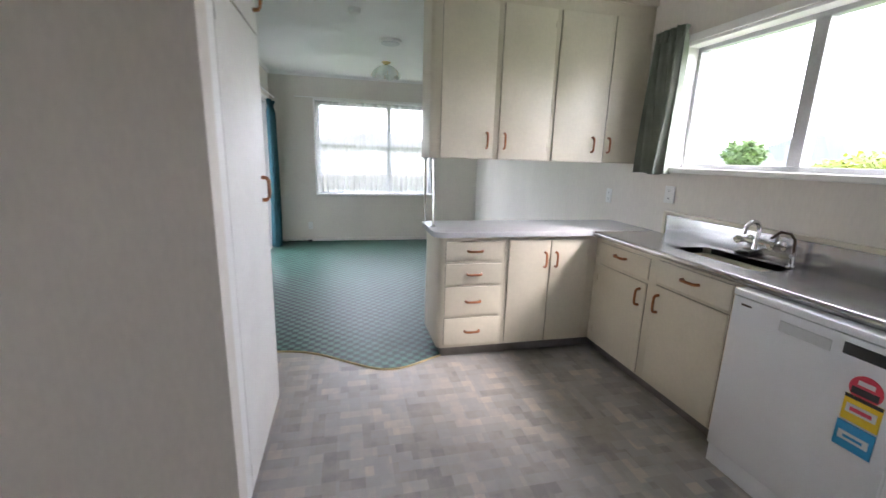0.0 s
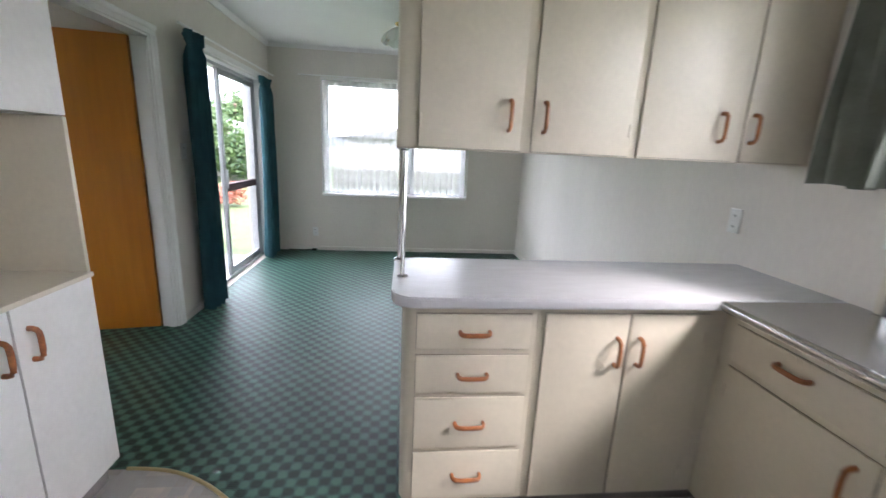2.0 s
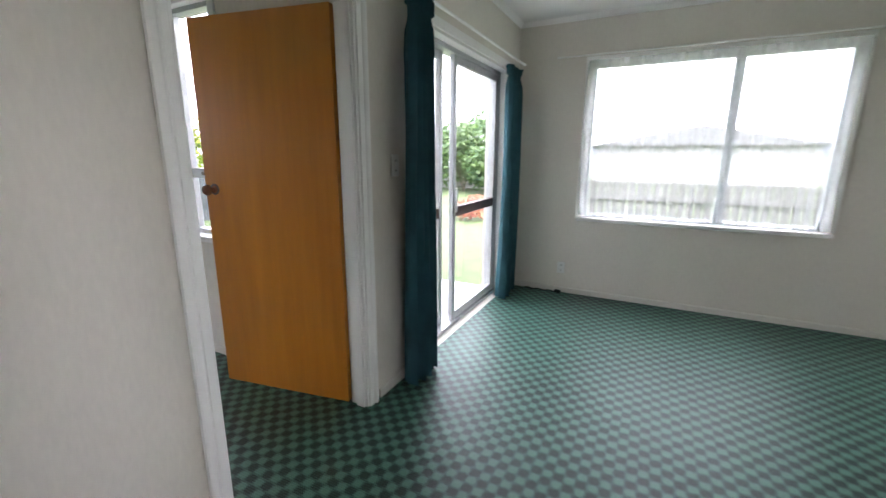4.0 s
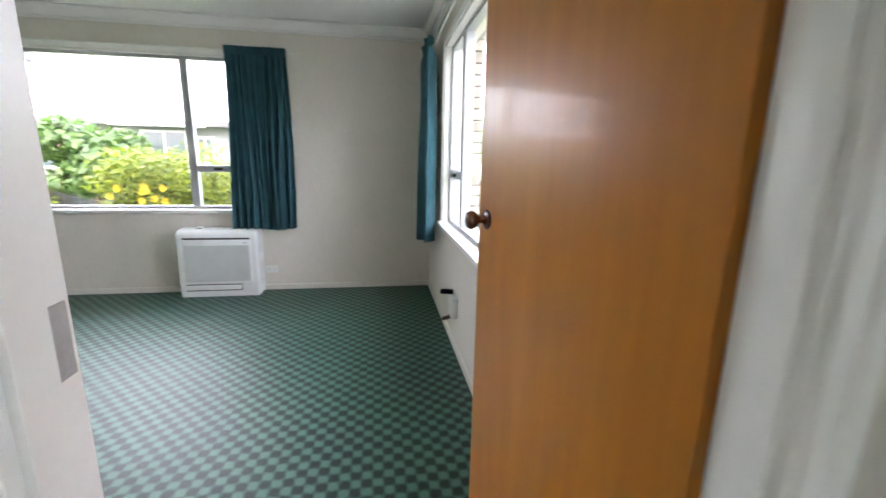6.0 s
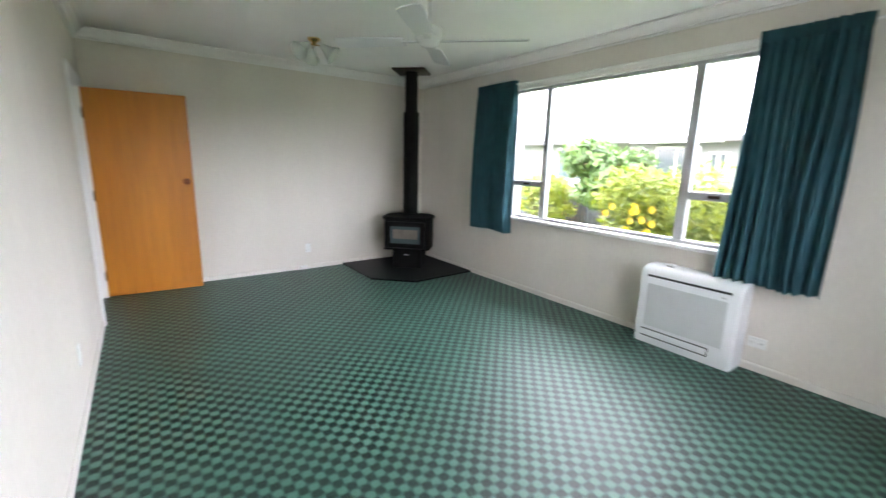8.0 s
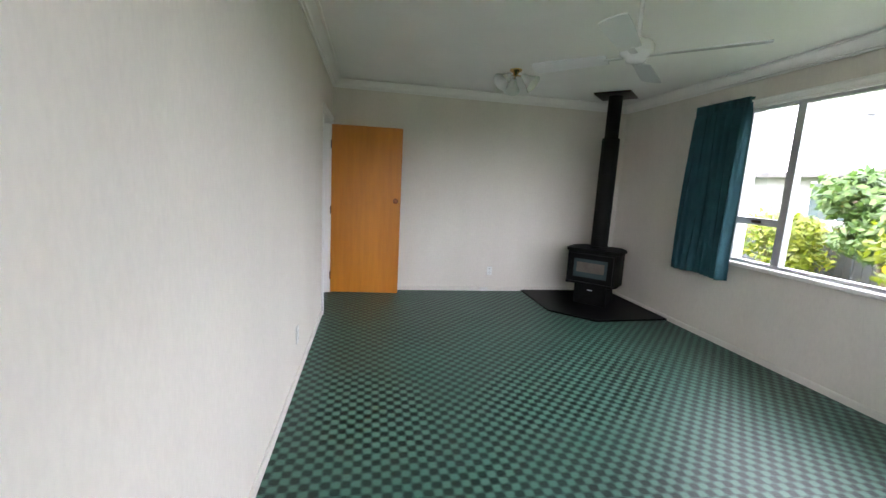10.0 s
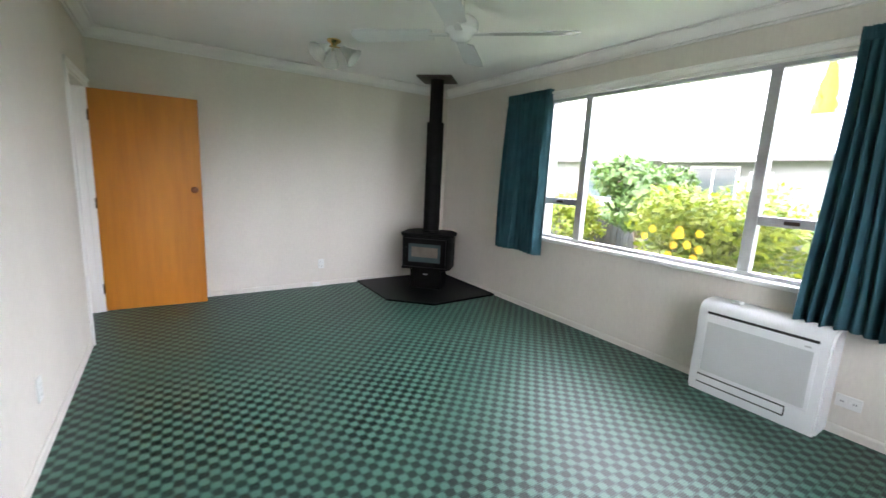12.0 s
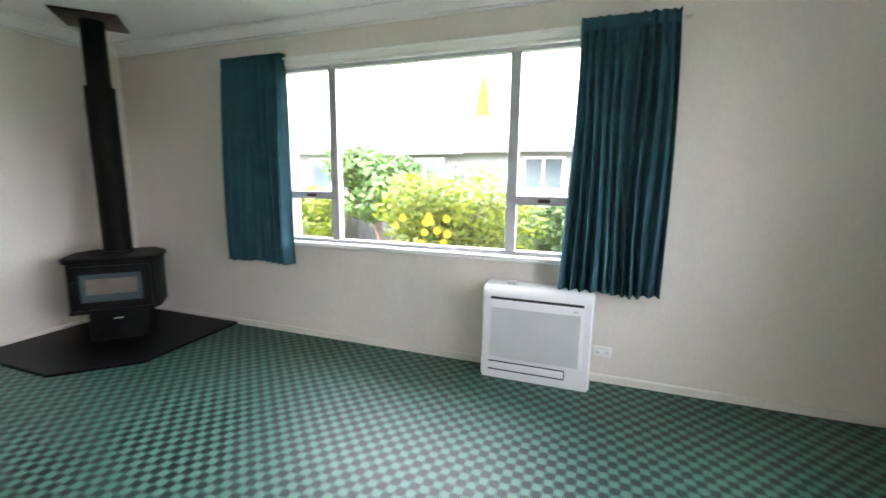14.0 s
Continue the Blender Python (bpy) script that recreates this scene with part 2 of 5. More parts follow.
M["brick"] = mat("pale_brick", (0.4, 0.35, 0.29), 0.85, vary=0.12, scale=20, bump=0.3, object_random=0.15)
M["mortar"] = mat("mortar", (0.4, 0.38, 0.35), 0.9, vary=0.08)
M["soffit"] = mat("white_soffit", (0.7, 0.72, 0.72), 0.6)
M["grass"] = mat("lawn", (0.042, 0.068, 0.017), 0.9, vary=0.2, scale=3, fine=60, bump=0.6, hue=(0.055, 0.08, 0.022))
M["concrete"] = mat("concrete_path", (0.3, 0.29, 0.28), 0.85, vary=0.08, scale=4, bump=0.2)
M["fence"] = mat("dark_stained_fence", (0.035, 0.04, 0.042), 0.8, vary=0.2, scale=8, object_random=0.2)
M["fencepale"] = mat("pale_fence", (0.1, 0.1, 0.097), 0.8, vary=0.1, object_random=0.1)
M["house"] = mat("white_weatherboard", (0.26, 0.26, 0.25), 0.7, vary=0.04)
M["roof"] = mat("pale_metal_roof", (0.6, 0.62, 0.63), 0.5, vary=0.04)
M["darkroof"] = mat("dark_tile_roof", (0.07, 0.08, 0.1), 0.6, vary=0.1)
M["cowl"] = mat("weathered_zinc", (0.09, 0.092, 0.095), 0.6, vary=0.1)
M["oldroof"] = mat("weathered_grey_roof", (0.12, 0.122, 0.122), 0.7, vary=0.1)
M["gutter"] = mat("dark_gutter", (0.05, 0.048, 0.048), 0.5)
M["darkglass"] = mat("dim_window_glass", (0.05, 0.07, 0.075), 0.08, vary=0.1, bump=0)
M["bark"] = mat("bark", (0.12, 0.085, 0.06), 0.9, vary=0.2, scale=20, bump=0.5)
M["leaf"] = leaf_mat("leaves_green", (0.03, 0.075, 0.015), (0.09, 0.16, 0.03))
M["leafy"] = leaf_mat("leaves_yellow_green", (0.075, 0.13, 0.005), (0.23, 0.26, 0.01))
M["leafd"] = leaf_mat("leaves_dark", (0.03, 0.07, 0.02), (0.1, 0.16, 0.05))
M["leafgold"] = leaf_mat("conifer_gold", (0.2, 0.2, 0.02), (0.42, 0.38, 0.05))
M["leafred"] = leaf_mat("leaves_red", (0.25, 0.06, 0.05), (0.4, 0.2, 0.12))
M["flower"] = leaf_mat("yellow_petals", (0.75, 0.42, 0.01), (0.9, 0.6, 0.02))
M["hill"] = mat("hazy_hill", (0.045, 0.052, 0.057), 1.0, vary=0.08, scale=0.01, fine=0.05, bump=0)


def wood_mat():
    """Varnished veneer with long upright grain."""
    m = mat("orange_varnished_veneer", (0.47, 0.158, 0.012), 0.34, vary=0.05, scale=3.2, fine=22, bump=0.006, hue=(0.53, 0.2, 0.02), coat=0.15, stretch=(1, 1, 0.09))
    return m


M["door"] = wood_mat()


# ---- mesh helpers ----
def add_box(bm, x0, x1, y0, y1, z0, z1):
    v = [bm.verts.new((x, y, z)) for x in (x0, x1) for y in (y0, y1) for z in (z0, z1)]
    for f in ((0, 1, 3, 2), (4, 6, 7, 5), (0, 4, 5, 1), (2, 3, 7, 6), (0, 2, 6, 4), (1, 5, 7, 3)):
        bm.faces.new([v[i] for i in f])
    return bm


def box(x0, x1, y0, y1, z0, z1, bevel=0.0, seg=2):
    bm = add_box(bmesh.new(), min(x0, x1), max(x0, x1), min(y0, y1), max(y0, y1), min(z0, z1), max(z0, z1))
    if bevel:
        bmesh.ops.bevel(bm, geom=bm.edges[:], offset=bevel, segments=seg, affect="EDGES", profile=0.6)
    return bm


def lathe(profile, n=24, centre=(0, 0, 0), axis="z"):
    """A turned body from rows of (radius, height)."""
    bm = bmesh.new()
    rings = []
    for r, h in profile:
        ring = []
        for i in range(n):
            a = 2 * math.pi * i / n
            p = (r * math.cos(a), r * math.sin(a), h)
            p = {"z": p, "x": (h, p[0], p[1]), "y": (p[1], h, p[0])}[axis]
            ring.append(bm.verts.new([c + q for c, q in zip(centre, p)]))
        rings.append(ring)
    for a, b in zip(rings, rings[1:]):
        for i in range(n):
            bm.faces.new((a[i], a[(i + 1) % n], b[(i + 1) % n], b[i]))
    bm.faces.new(rings[0][::-1])
    bm.faces.new(rings[-1])
    bmesh.ops.recalc_face_normals(bm, faces=bm.faces[:])
    return bm


def tube(points, r, n=10, flat=1.0):
    """A round bar swept along points."""
    bm = bmesh.new()
    pts = [Vector(p) for p in points]
    rings = []
    for i, p in enumerate(pts):
        d = (pts[min(i + 1, len(pts) - 1)] - pts[max(i - 1, 0)]).normalized()
        side = d.cross(Vector((0.31, 0.17, 0.93))).normalized()
        up = side.cross(d)
        rings.append([bm.verts.new(p + r * (side * math.cos(2 * math.pi * k / n) + flat * up * math.sin(2 * math.pi * k / n))) for k in range(n)])
    for a, b in zip(rings, rings[1:]):
        for i in range(n):
            bm.faces.new((a[i], a[(i + 1) % n], b[(i + 1) % n], b[i]))
    bm.faces.new(rings[0][::-1])
    bm.faces.new(rings[-1])
    bmesh.ops.recalc_face_normals(bm, faces=bm.faces[:])
    return bm


def prism(outline, z0, z1, bevel=0.0):
    """An upright prism over a plan outline."""
    bm = bmesh.new()
    lo = [bm.verts.new((x, y, z0)) for x, y in outline]
    hi = [bm.verts.new((x, y, z1)) for x, y in outline]
    n = len(outline)
    bm.faces.new(lo[::-1])
    top = bm.faces.new(hi)
    for i in range(n):
        bm.faces.new((lo[i], lo[(i + 1) % n], hi[(i + 1) % n], hi[i]))
    bmesh.ops.recalc_face_normals(bm, faces=bm.faces[:])
    if bevel:
        bmesh.ops.bevel(bm, geom=list(top.edges), offset=bevel, segments=2, affect="EDGES")
    return bm


def link(name, bm, material, smooth=None):
    me = bpy.data.meshes.new(name)
    bm.to_mesh(me)
    bm.free()
    me.materials.append(material)
    if smooth:
        me.polygons.foreach_set("use_smooth", [True] * len(me.polygons))
        me.set_sharp_from_angle(angle=radians(smooth))
    return new(name, me)


def part(name, bm, material, parent=None, label="", smooth=40):
    ob = link(name, bm, material, smooth)
    if parent is not None:
        ob.parent = parent
        ob.matrix_parent_inverse = Matrix.Translation(-origin_of(parent))
    return tagged(ob, label)


def origin_of(ob):
    p = Vector(ob.location)
    return p if ob.parent is None else p + Vector((0, 0, 0))


def thing(name, label, category, at=(0, 0, 0), group="", kind=""):
    ob = new(name)
    ob.empty_display_size = 0.1
    ob.location = at
    return tagged(ob, label, category, group, kind)


def structure(name, bm, material, label, category, smooth=None):
    return tagged(link(name, bm, material, smooth), label, category, "", "structure")


def wall_bm(axis, p0, p1, a0, a1, z0, z1, openings=()):
    """A wall of boxes along an axis ("x" or "y") between p0 and p1 across, with openings (a0, a1, z0, z1)."""
    bm = bmesh.new()
    cuts_a = sorted({a0, a1, *[o[0] for o in openings], *[o[1] for o in openings]})
    cuts_z = sorted({z0, z1, *[max(o[2], z0) for o in openings], *[o[3] for o in openings]})
    na, nz = len(cuts_a) - 1, len(cuts_z) - 1
    corners = {}

    def solid(i, j):
        if not (0 <= i < na and 0 <= j < nz):
            return False
        ca, cz = (cuts_a[i] + cuts_a[i + 1]) / 2, (cuts_z[j] + cuts_z[j + 1]) / 2
        return not any(o[0] < ca < o[1] and o[2] < cz < o[3] for o in openings)

    def corner(i, j, p):
        if (i, j, p) not in corners:
            corners[i, j, p] = bm.verts.new((cuts_a[i], p, cuts_z[j]) if axis == "x" else (p, cuts_a[i], cuts_z[j]))
        return corners[i, j, p]

    for i in range(na):
        for j in range(nz):
            if not solid(i, j):
                continue
            ring = ((i, j), (i + 1, j), (i + 1, j + 1), (i, j + 1))
            for p in (p0, p1):
                bm.faces.new([corner(*c, p) for c in ring])
            for k, (di, dj) in enumerate(((0, -1), (1, 0), (0, 1), (-1, 0))):
                if not solid(i + di, j + dj):
                    c, d = ring[k], ring[(k + 1) % 4]
                    bm.faces.new((corner(*c, p0), corner(*d, p0), corner(*d, p1), corner(*c, p1)))
    bmesh.ops.recalc_face_normals(bm, faces=bm.faces[:])
    return bm


# ---- the shell ----
CEIL, XE, YD, XW, YN, YS, XL, XK = 2.5, 2.72, 7.33, -4.35, 4.935, -1.0, -0.59, -0.49
# opening added out of view to let fill light into the kitchen
WIN_S_FILL = (1.3, 1.75, 1.25, 1.95)
WIN_W, WIN_N, WIN_E, WIN_D = (0.82, 3.16, 0.8, 2.19), (-3.5, -1.5, 0.8, 2.17), (1.52, 3.06, 1.335, 2.12), (0.17, 1.94, 0.75, 2.11)
SLIDER, DOOR_A, DOOR_B = (5.45, 7.03, 0.0, 2.05), (4.063, 4.905, 0.0, 2.0), (-0.87, -0.03, 0.0, 2.0)

wall_west = structure("wall_west", wall_bm("y", XW - 0.2, XW, YS - 0.1, YN + 0.2, -0.3, CEIL, [WIN_W]), M["wall"], "cream papered lounge wall with a wide window", "wall")
wall_north = structure("wall_north", wall_bm("x", YN, YN + 0.2, XW, XK - 0.2, -0.3, CEIL, [WIN_N]), M["wall"], "cream papered lounge side wall with a window", "wall")
wall_divider = structure("wall_divider", wall_bm("y", XL, XK, YS, YN, -0.1, CEIL, [DOOR_B, DOOR_A]), M["wall"], "cream papered wall between lounge and kitchen", "wall")
wall_slider = structure("wall_slider", wall_bm("y", XK - 0.2, XK, YN, YD, -0.3, CEIL, [SLIDER]), M["wall"], "cream papered dining wall with sliding doors", "wall")
wall_dining = structure("wall_dining", wall_bm("x", YD, YD + 0.2, XK - 0.2, XE + 0.2, -0.3, CEIL, [WIN_D]), M["wall"], "cream papered dining end wall with a window", "wall")
wall_east = structure("wall_east", wall_bm("y", XE, XE + 0.2, YS - 0.1, YD, -0.3, CEIL, [WIN_E]), M["wall"], "cream painted kitchen wall above the bench", "wall")
wall_south = structure("wall_south", wall_bm("x", YS - 0.1, YS, XW, XE, -0.1, CEIL, [WIN_S_FILL]), M["wall"], "cream papered end wall behind the wood burner", "wall")
wall_nib = structure("wall_nib", wall_bm("x", 1.71, 1.79, XK, 0.246, 0.0, CEIL), M["wall"], "short wallpapered wall beside the pantry", "wall")
ceiling_lounge = structure("ceiling_lounge", box(XW - 0.2, XL, YS - 0.1, YN + 0.2, CEIL, CEIL + 0.1), M["ceil"], "flat white painted lounge ceiling", "ceiling")
ceiling_kitchen = structure("ceiling_kitchen", box(XL, XE + 0.2, YS - 0.1, YD + 0.2, CEIL, CEIL + 0.1), M["ceil"], "flat white painted kitchen ceiling", "ceiling")
roof_slab = structure("roof", box(XW - 0.75, XL - 0.14, YS - 0.6, YN + 0.85, CEIL - 0.12 + 0.24, CEIL + 0.2), M["soffit"], "white boarded eaves over the lounge", "roof")

EDGE_KEYS = ((XK, 3.45), (0.05, 3.45), (0.23, 3.42), (0.39, 3.34), (0.57, 3.205), (0.745, 3.09), (0.84, 3.072), (0.95, 3.095), (1.18, 3.205), (1.5, 3.3), (XE, 3.3))


def edge_y(x):
    xs = [k[0] for k in EDGE_KEYS]
    i = max(1, min(len(xs) - 2, next((n for n, v in enumerate(xs) if v > x), len(xs) - 1)))
    a, b = EDGE_KEYS[i - 1], EDGE_KEYS[i]
    u = min(1, max(0, (x - a[0]) / (b[0] - a[0])))
    before, after = EDGE_KEYS[max(i - 2, 0)], EDGE_KEYS[min(i + 1, len(EDGE_KEYS) - 1)]
    m0 = (b[1] - before[1]) / (b[0] - before[0]) * (b[0] - a[0])
    m1 = (after[1] - a[1]) / (after[0] - a[0]) * (b[0] - a[0])
    return (2 * u**3 - 3 * u**2 + 1) * a[1] + (u**3 - 2 * u**2 + u) * m0 + (3 * u**2 - 2 * u**3) * b[1] + (u**3 - u**2) * m1


wave = [(x, edge_y(x)) for x in np.linspace(XK, XE, 90)]
structure("floor_kitchen", prism([(XK, YS), (XE, YS)] + wave[::-1], -0.1, 0), M["vinyl"], "grey and brown parquet-print vinyl floor", "floor")
structure("floor_dining", prism(wave + [(XE, YD), (XK, YD)], -0.1, 0.002), M["carpet"], "green patterned dining carpet with a curved edge", "floor")
structure("floor_lounge", box(XW, XK, YS, YN, -0.1, 0.001), M["carpet"], "green lozenge-patterned fitted lounge carpet", "floor")
structure("trim_carpet_edge", tube([(x, y, 0.003) for x, y in wave if 0.0 < x < 1.3], 0.008, 8), M["goldtrim"], "gold metal strip along the curved carpet edge", "trim", 40)


def run(points, section):
    """A moulding of one section (out, up) along plan points; "out" is to the left of the way."""
    bm = bmesh.new()
    pts = [Vector((*p, 0)) for p in points]
    rings = []
    for i, p in enumerate(pts):
        ways = [(b - a).normalized() for a, b in zip(pts, pts[1:])]
        before, after = ways[max(i - 1, 0)], ways[min(i, len(ways) - 1)]
        n0, n1 = Vector((-before.y, before.x, 0)), Vector((-after.y, after.x, 0))
        n = (n0 + n1) / (1 + n0.dot(n1))
        rings.append([bm.verts.new(p + n * o + Vector((0, 0, u))) for o, u in section])
    for a, b in zip(rings, rings[1:]):
        k = len(section)
        for i in range(k):
            bm.faces.new((a[i], a[(i + 1) % k], b[(i + 1) % k], b[i]))
    bm.faces.new(rings[0])
    bm.faces.new(rings[-1][::-1])
    bmesh.ops.recalc_face_normals(bm, faces=bm.faces[:])
    return bm


CORNICE = [(0.0, CEIL - 0.002), (0.1, CEIL - 0.002), (0.1, CEIL - 0.016), (0.078, CEIL - 0.018), (0.07, CEIL - 0.03), (0.045, CEIL - 0.048), (0.034, CEIL - 0.07), (0.034, CEIL - 0.08), (0.016, CEIL - 0.082), (0.016, CEIL - 0.095), (0.002, CEIL - 0.095)]
SCOTIA = [(0.0, CEIL - 0.002), (0.04, CEIL - 0.002), (0.025, CEIL - 0.015), (0.014, CEIL - 0.04), (0.0, CEIL - 0.04)]
SKIRT = [(0.001, 0.0), (0.014, 0.0), (0.014, 0.045), (0.008, 0.054), (0.001, 0.054)]
structure("trim_cornice_lounge", run([(XL, YS), (XL, YN), (XW, YN), (XW, YS), (XL, YS)], CORNICE), M["trim"], "white stepped plaster cornice round the lounge", "cornice", 30)
structure("trim_cornice_dining", run([(XE, 3.7), (XE, YD), (XK, YD), (XK, YS)], SCOTIA), M["trim"], "small white cornice round the dining space", "cornice", 30)
structure("baseboard_lounge_west", run([(XL, YN), (XW, YN), (XW, YS), (XL, YS)], SKIRT), M["skirt"], "low white skirting round the lounge", "baseboard", 30)
structure("baseboard_lounge_east", run([(XL, 0.04), (XL, 4.0)], SKIRT), M["skirt"], "low white skirting along the papered wall", "baseboard", 30)
structure("baseboard_dining", run([(XE, 3.62), (XE, YD), (XK, YD), (XK, 7.16)], SKIRT), M["skirt"], "low white skirting round the dining space", "baseboard", 30)
structure("baseboard_slider_side", run([(XK, 5.42), (XK, 4.985)], SKIRT), M["skirt"], "low white skirting by the doorway", "baseboard", 30)


# ---- windows ----
def window(name, label, axis, glass, inner, span, mullions, transoms=(), sash=(), sill=True, sign=1):
    """An aluminium window in an opening. axis: along which it runs; glass: its plane; inner: the wall's room face; sign: the way out of the room."""
    a0, a1, z0, z1 = span

    def b(s0, s1, p0, p1, q0, q1, bevel=0.003):
        return box(s0, s1, p0, p1, q0, q1, bevel, 1) if axis == "x" else box(p0, p1, s0, s1, q0, q1, bevel, 1)

    top = thing(name, label, "window", ((a0 + a1) / 2, glass, z0) if axis == "x" else (glass, (a0 + a1) / 2, z0), "", "structure")
    d0, d1, w = glass - 0.03, glass + 0.03, 0.04
    for n, args in (("frame_head", (a0, a1, d0, d1, z1 - w, z1)), ("frame_foot", (a0, a1, d0, d1, z0, z0 + w)), ("frame_jamb", (a0, a0 + w, d0, d1, z0 + w, z1 - w)), ("frame_jamb", (a1 - w, a1, d0, d1, z0 + w, z1 - w))):
        part(n, b(*args), M["alu"], top)
    for c in mullions:
        part("mullion", b(c - 0.035, c + 0.035, d0 - 0.004, d1 + 0.004, z0 + w, z1 - w), M["alu"], top)
    for s0, s1, z in transoms:
        t = part("transom", b(s0 + 0.02, s1 - 0.02, d0 + 0.002, d1 - 0.002, z - 0.03, z + 0.03), M["alu"], top)
        part("latch", b((s0 + s1) / 2 - 0.04, (s0 + s1) / 2 + 0.04, glass - sign * 0.05, glass - sign * 0.03, z - 0.012, z + 0.012), M["dark_metal"], t, "small dark window latch")
    stops = [a0 + w] + list(mullions) + [a1 - w]
    for s0, s1 in zip(stops, stops[1:]):
        cuts = [z0 + w] + [z for t0, t1, z in transoms if t0 < (s0 + s1) / 2 < t1] + [z1 - w]
        for q0, q1 in zip(cuts, cuts[1:]):
            pane = part("pane", b(s0, s1, glass - 0.002, glass + 0.002, q0, q1, 0), M["glass"], top, "clear glass")
            pane.visible_shadow = False
    back = inner if sign > 0 else glass + 0.03
    front = glass - 0.03 if sign > 0 else inner
    lo, hi = min(back, front), max(back, front)
    part("reveal", b(a0 - 0.001, a0 + 0.014, lo, hi, z0, z1, 0), M["trim"], top, "white painted reveal board")
    part("reveal", b(a1 - 0.014, a1 + 0.001, lo, hi, z0, z1, 0), M["trim"], top, "white painted reveal board")
    part("reveal", b(a0 + 0.014, a1 - 0.014, lo, hi, z1 - 0.014, z1 + 0.001, 0), M["trim"], top, "white painted head board")
    out0, out1 = (inner - 0.045, glass - 0.028) if sign > 0 else (glass + 0.028, inner + 0.045)
    if sill:
        part("sill", b(a0 - 0.04, a1 + 0.04, out0, out1, z0 - 0.022, z0 + 0.012, 0.005), M["trim"], top, "white painted timber sill")
        face = (inner - 0.016, inner - 0.002) if sign > 0 else (inner + 0.002, inner + 0.016)
        part("head_trim", b(a0 - 0.05, a1 + 0.05, *face, z1 + 0.002, z1 + 0.05), M["trim"], top, "white painted head moulding")
        for s0, s1 in ((a0 - 0.05, a0 + 0.001), (a1 - 0.001, a1 + 0.05)):
            part("side_trim", b(s0, s1, *face, z0 + 0.013, z1 + 0.001), M["trim"], top, "white painted side moulding")
    return top


w1 = window("window_1", "wide aluminium lounge window in four-light frame over sill", "y", XW - 0.07, XW, WIN_W, (1.285, 2.695), ((0.84, 1.285, 1.19), (2.695, 3.14, 1.19)), sign=-1)
w2 = window("window_2", "aluminium side window with a white sill", "x", YN + 0.08, YN, WIN_N, (-3.0, -1.98), ((-3.48, -3.0, 1.2), (-1.98, -1.52, 1.2)))
w3 = window("window_3", "aluminium sliding kitchen window above the sink", "y", XE + 0.12, XE, WIN_E, (2.31,))
w4 = window("window_4", "white-framed dining window behind a net curtain", "x", YD + 0.06, YD, WIN_D, (1.25,))

# unseen window, added and sized for the light it lets in
w5 = window("window_5", "unseen aluminium window added to light the kitchen from behind", "x", YS - 0.06, YS, WIN_S_FILL, (), sign=-1)


def slider():
    top = thing("door_slider", "aluminium sliding glass doors to the garden, part open", "sliding door", (XK - 0.1, 6.3, 0), "", "structure")
    y0, y1, z1 = SLIDER[0], SLIDER[1], SLIDER[3]
    x = XK - 0.12
    for n, args in (("frame_head", (x - 0.05, x + 0.05, y0, y1, z1 - 0.045, z1)), ("track", (x - 0.06, x + 0.06, y0, y1, 0.002, 0.03)), ("frame_jamb", (x - 0.05, x + 0.05, y0, y0 + 0.04, 0.03, z1 - 0.045)), ("frame_jamb", (x - 0.05, x + 0.05, y1 - 0.04, y1, 0.03, z1 - 0.045))):
        part(n, box(*args, 0.003, 1), M["alu"], top)
    for s0, s1, px in ((y0 + 0.04, 6.0, x - 0.024), (6.08, y1 - 0.04, x + 0.024)):
        sash = part("sash", box(px - 0.018, px + 0.018, s0, s0 + 0.05, 0.032, z1 - 0.047, 0.003, 1), M["alu"], top)
        part("stile", box(px - 0.018, px + 0.018, s1 - 0.05, s1, 0.032, z1 - 0.047, 0.003, 1), M["alu"], sash)
        part("rail", box(px - 0.016, px + 0.016, s0 + 0.05, s1 - 0.05, 0.032, 0.1, 0.003, 1), M["alu"], sash)
        part("rail", box(px - 0.016, px + 0.016, s0 + 0.05, s1 - 0.05, z1 - 0.1, z1 - 0.047, 0.003, 1), M["alu"], sash)
        part("bar", box(px - 0.02, px + 0.02, s0 + 0.05, s1 - 0.05, 0.865, 0.94, 0.004, 1), M["bronze_bar"], sash, "brown middle bar")
        p = part("pane", box(px - 0.002, px + 0.002, s0 + 0.05, s1 - 0.05, 0.1, z1 - 0.1), M["glass"], sash, "clear glass")
        p.visible_shadow = False
    part("lever", box(x + 0.045, x + 0.065, 6.09, 6.12, 0.9, 1.08, 0.005), M["alu"], top, "small metal latch handle")
    part("reveal", box(x + 0.05, XK, y0 - 0.001, y0 + 0.014, 0.002, z1), M["trim"], top)
    part("reveal", box(x + 0.05, XK, y1 - 0.014, y1 + 0.001, 0.002, z1), M["trim"], top)
    part("reveal", box(x + 0.05, XK, y0 + 0.014, y1 - 0.014, z1 - 0.014, z1 + 0.001), M["trim"], top)
    part("head_trim", box(XK + 0.002, XK + 0.018, y0 - 0.06, y1 + 0.06, z1 + 0.002, z1 + 0.06, 0.003), M["trim"], top)


slider()


# ---- inner doors ----
MOULDING = [(0.0, 0.0), (0.007, 0.0), (0.01, 0.003), (0.011, 0.008), (0.012, 0.026), (0.009, 0.029), (0.009, 0.033), (0.013, 0.036), (0.018, 0.044), (0.02, 0.052), (0.019, 0.061), (0.015, 0.067), (0.0, 0.067)]


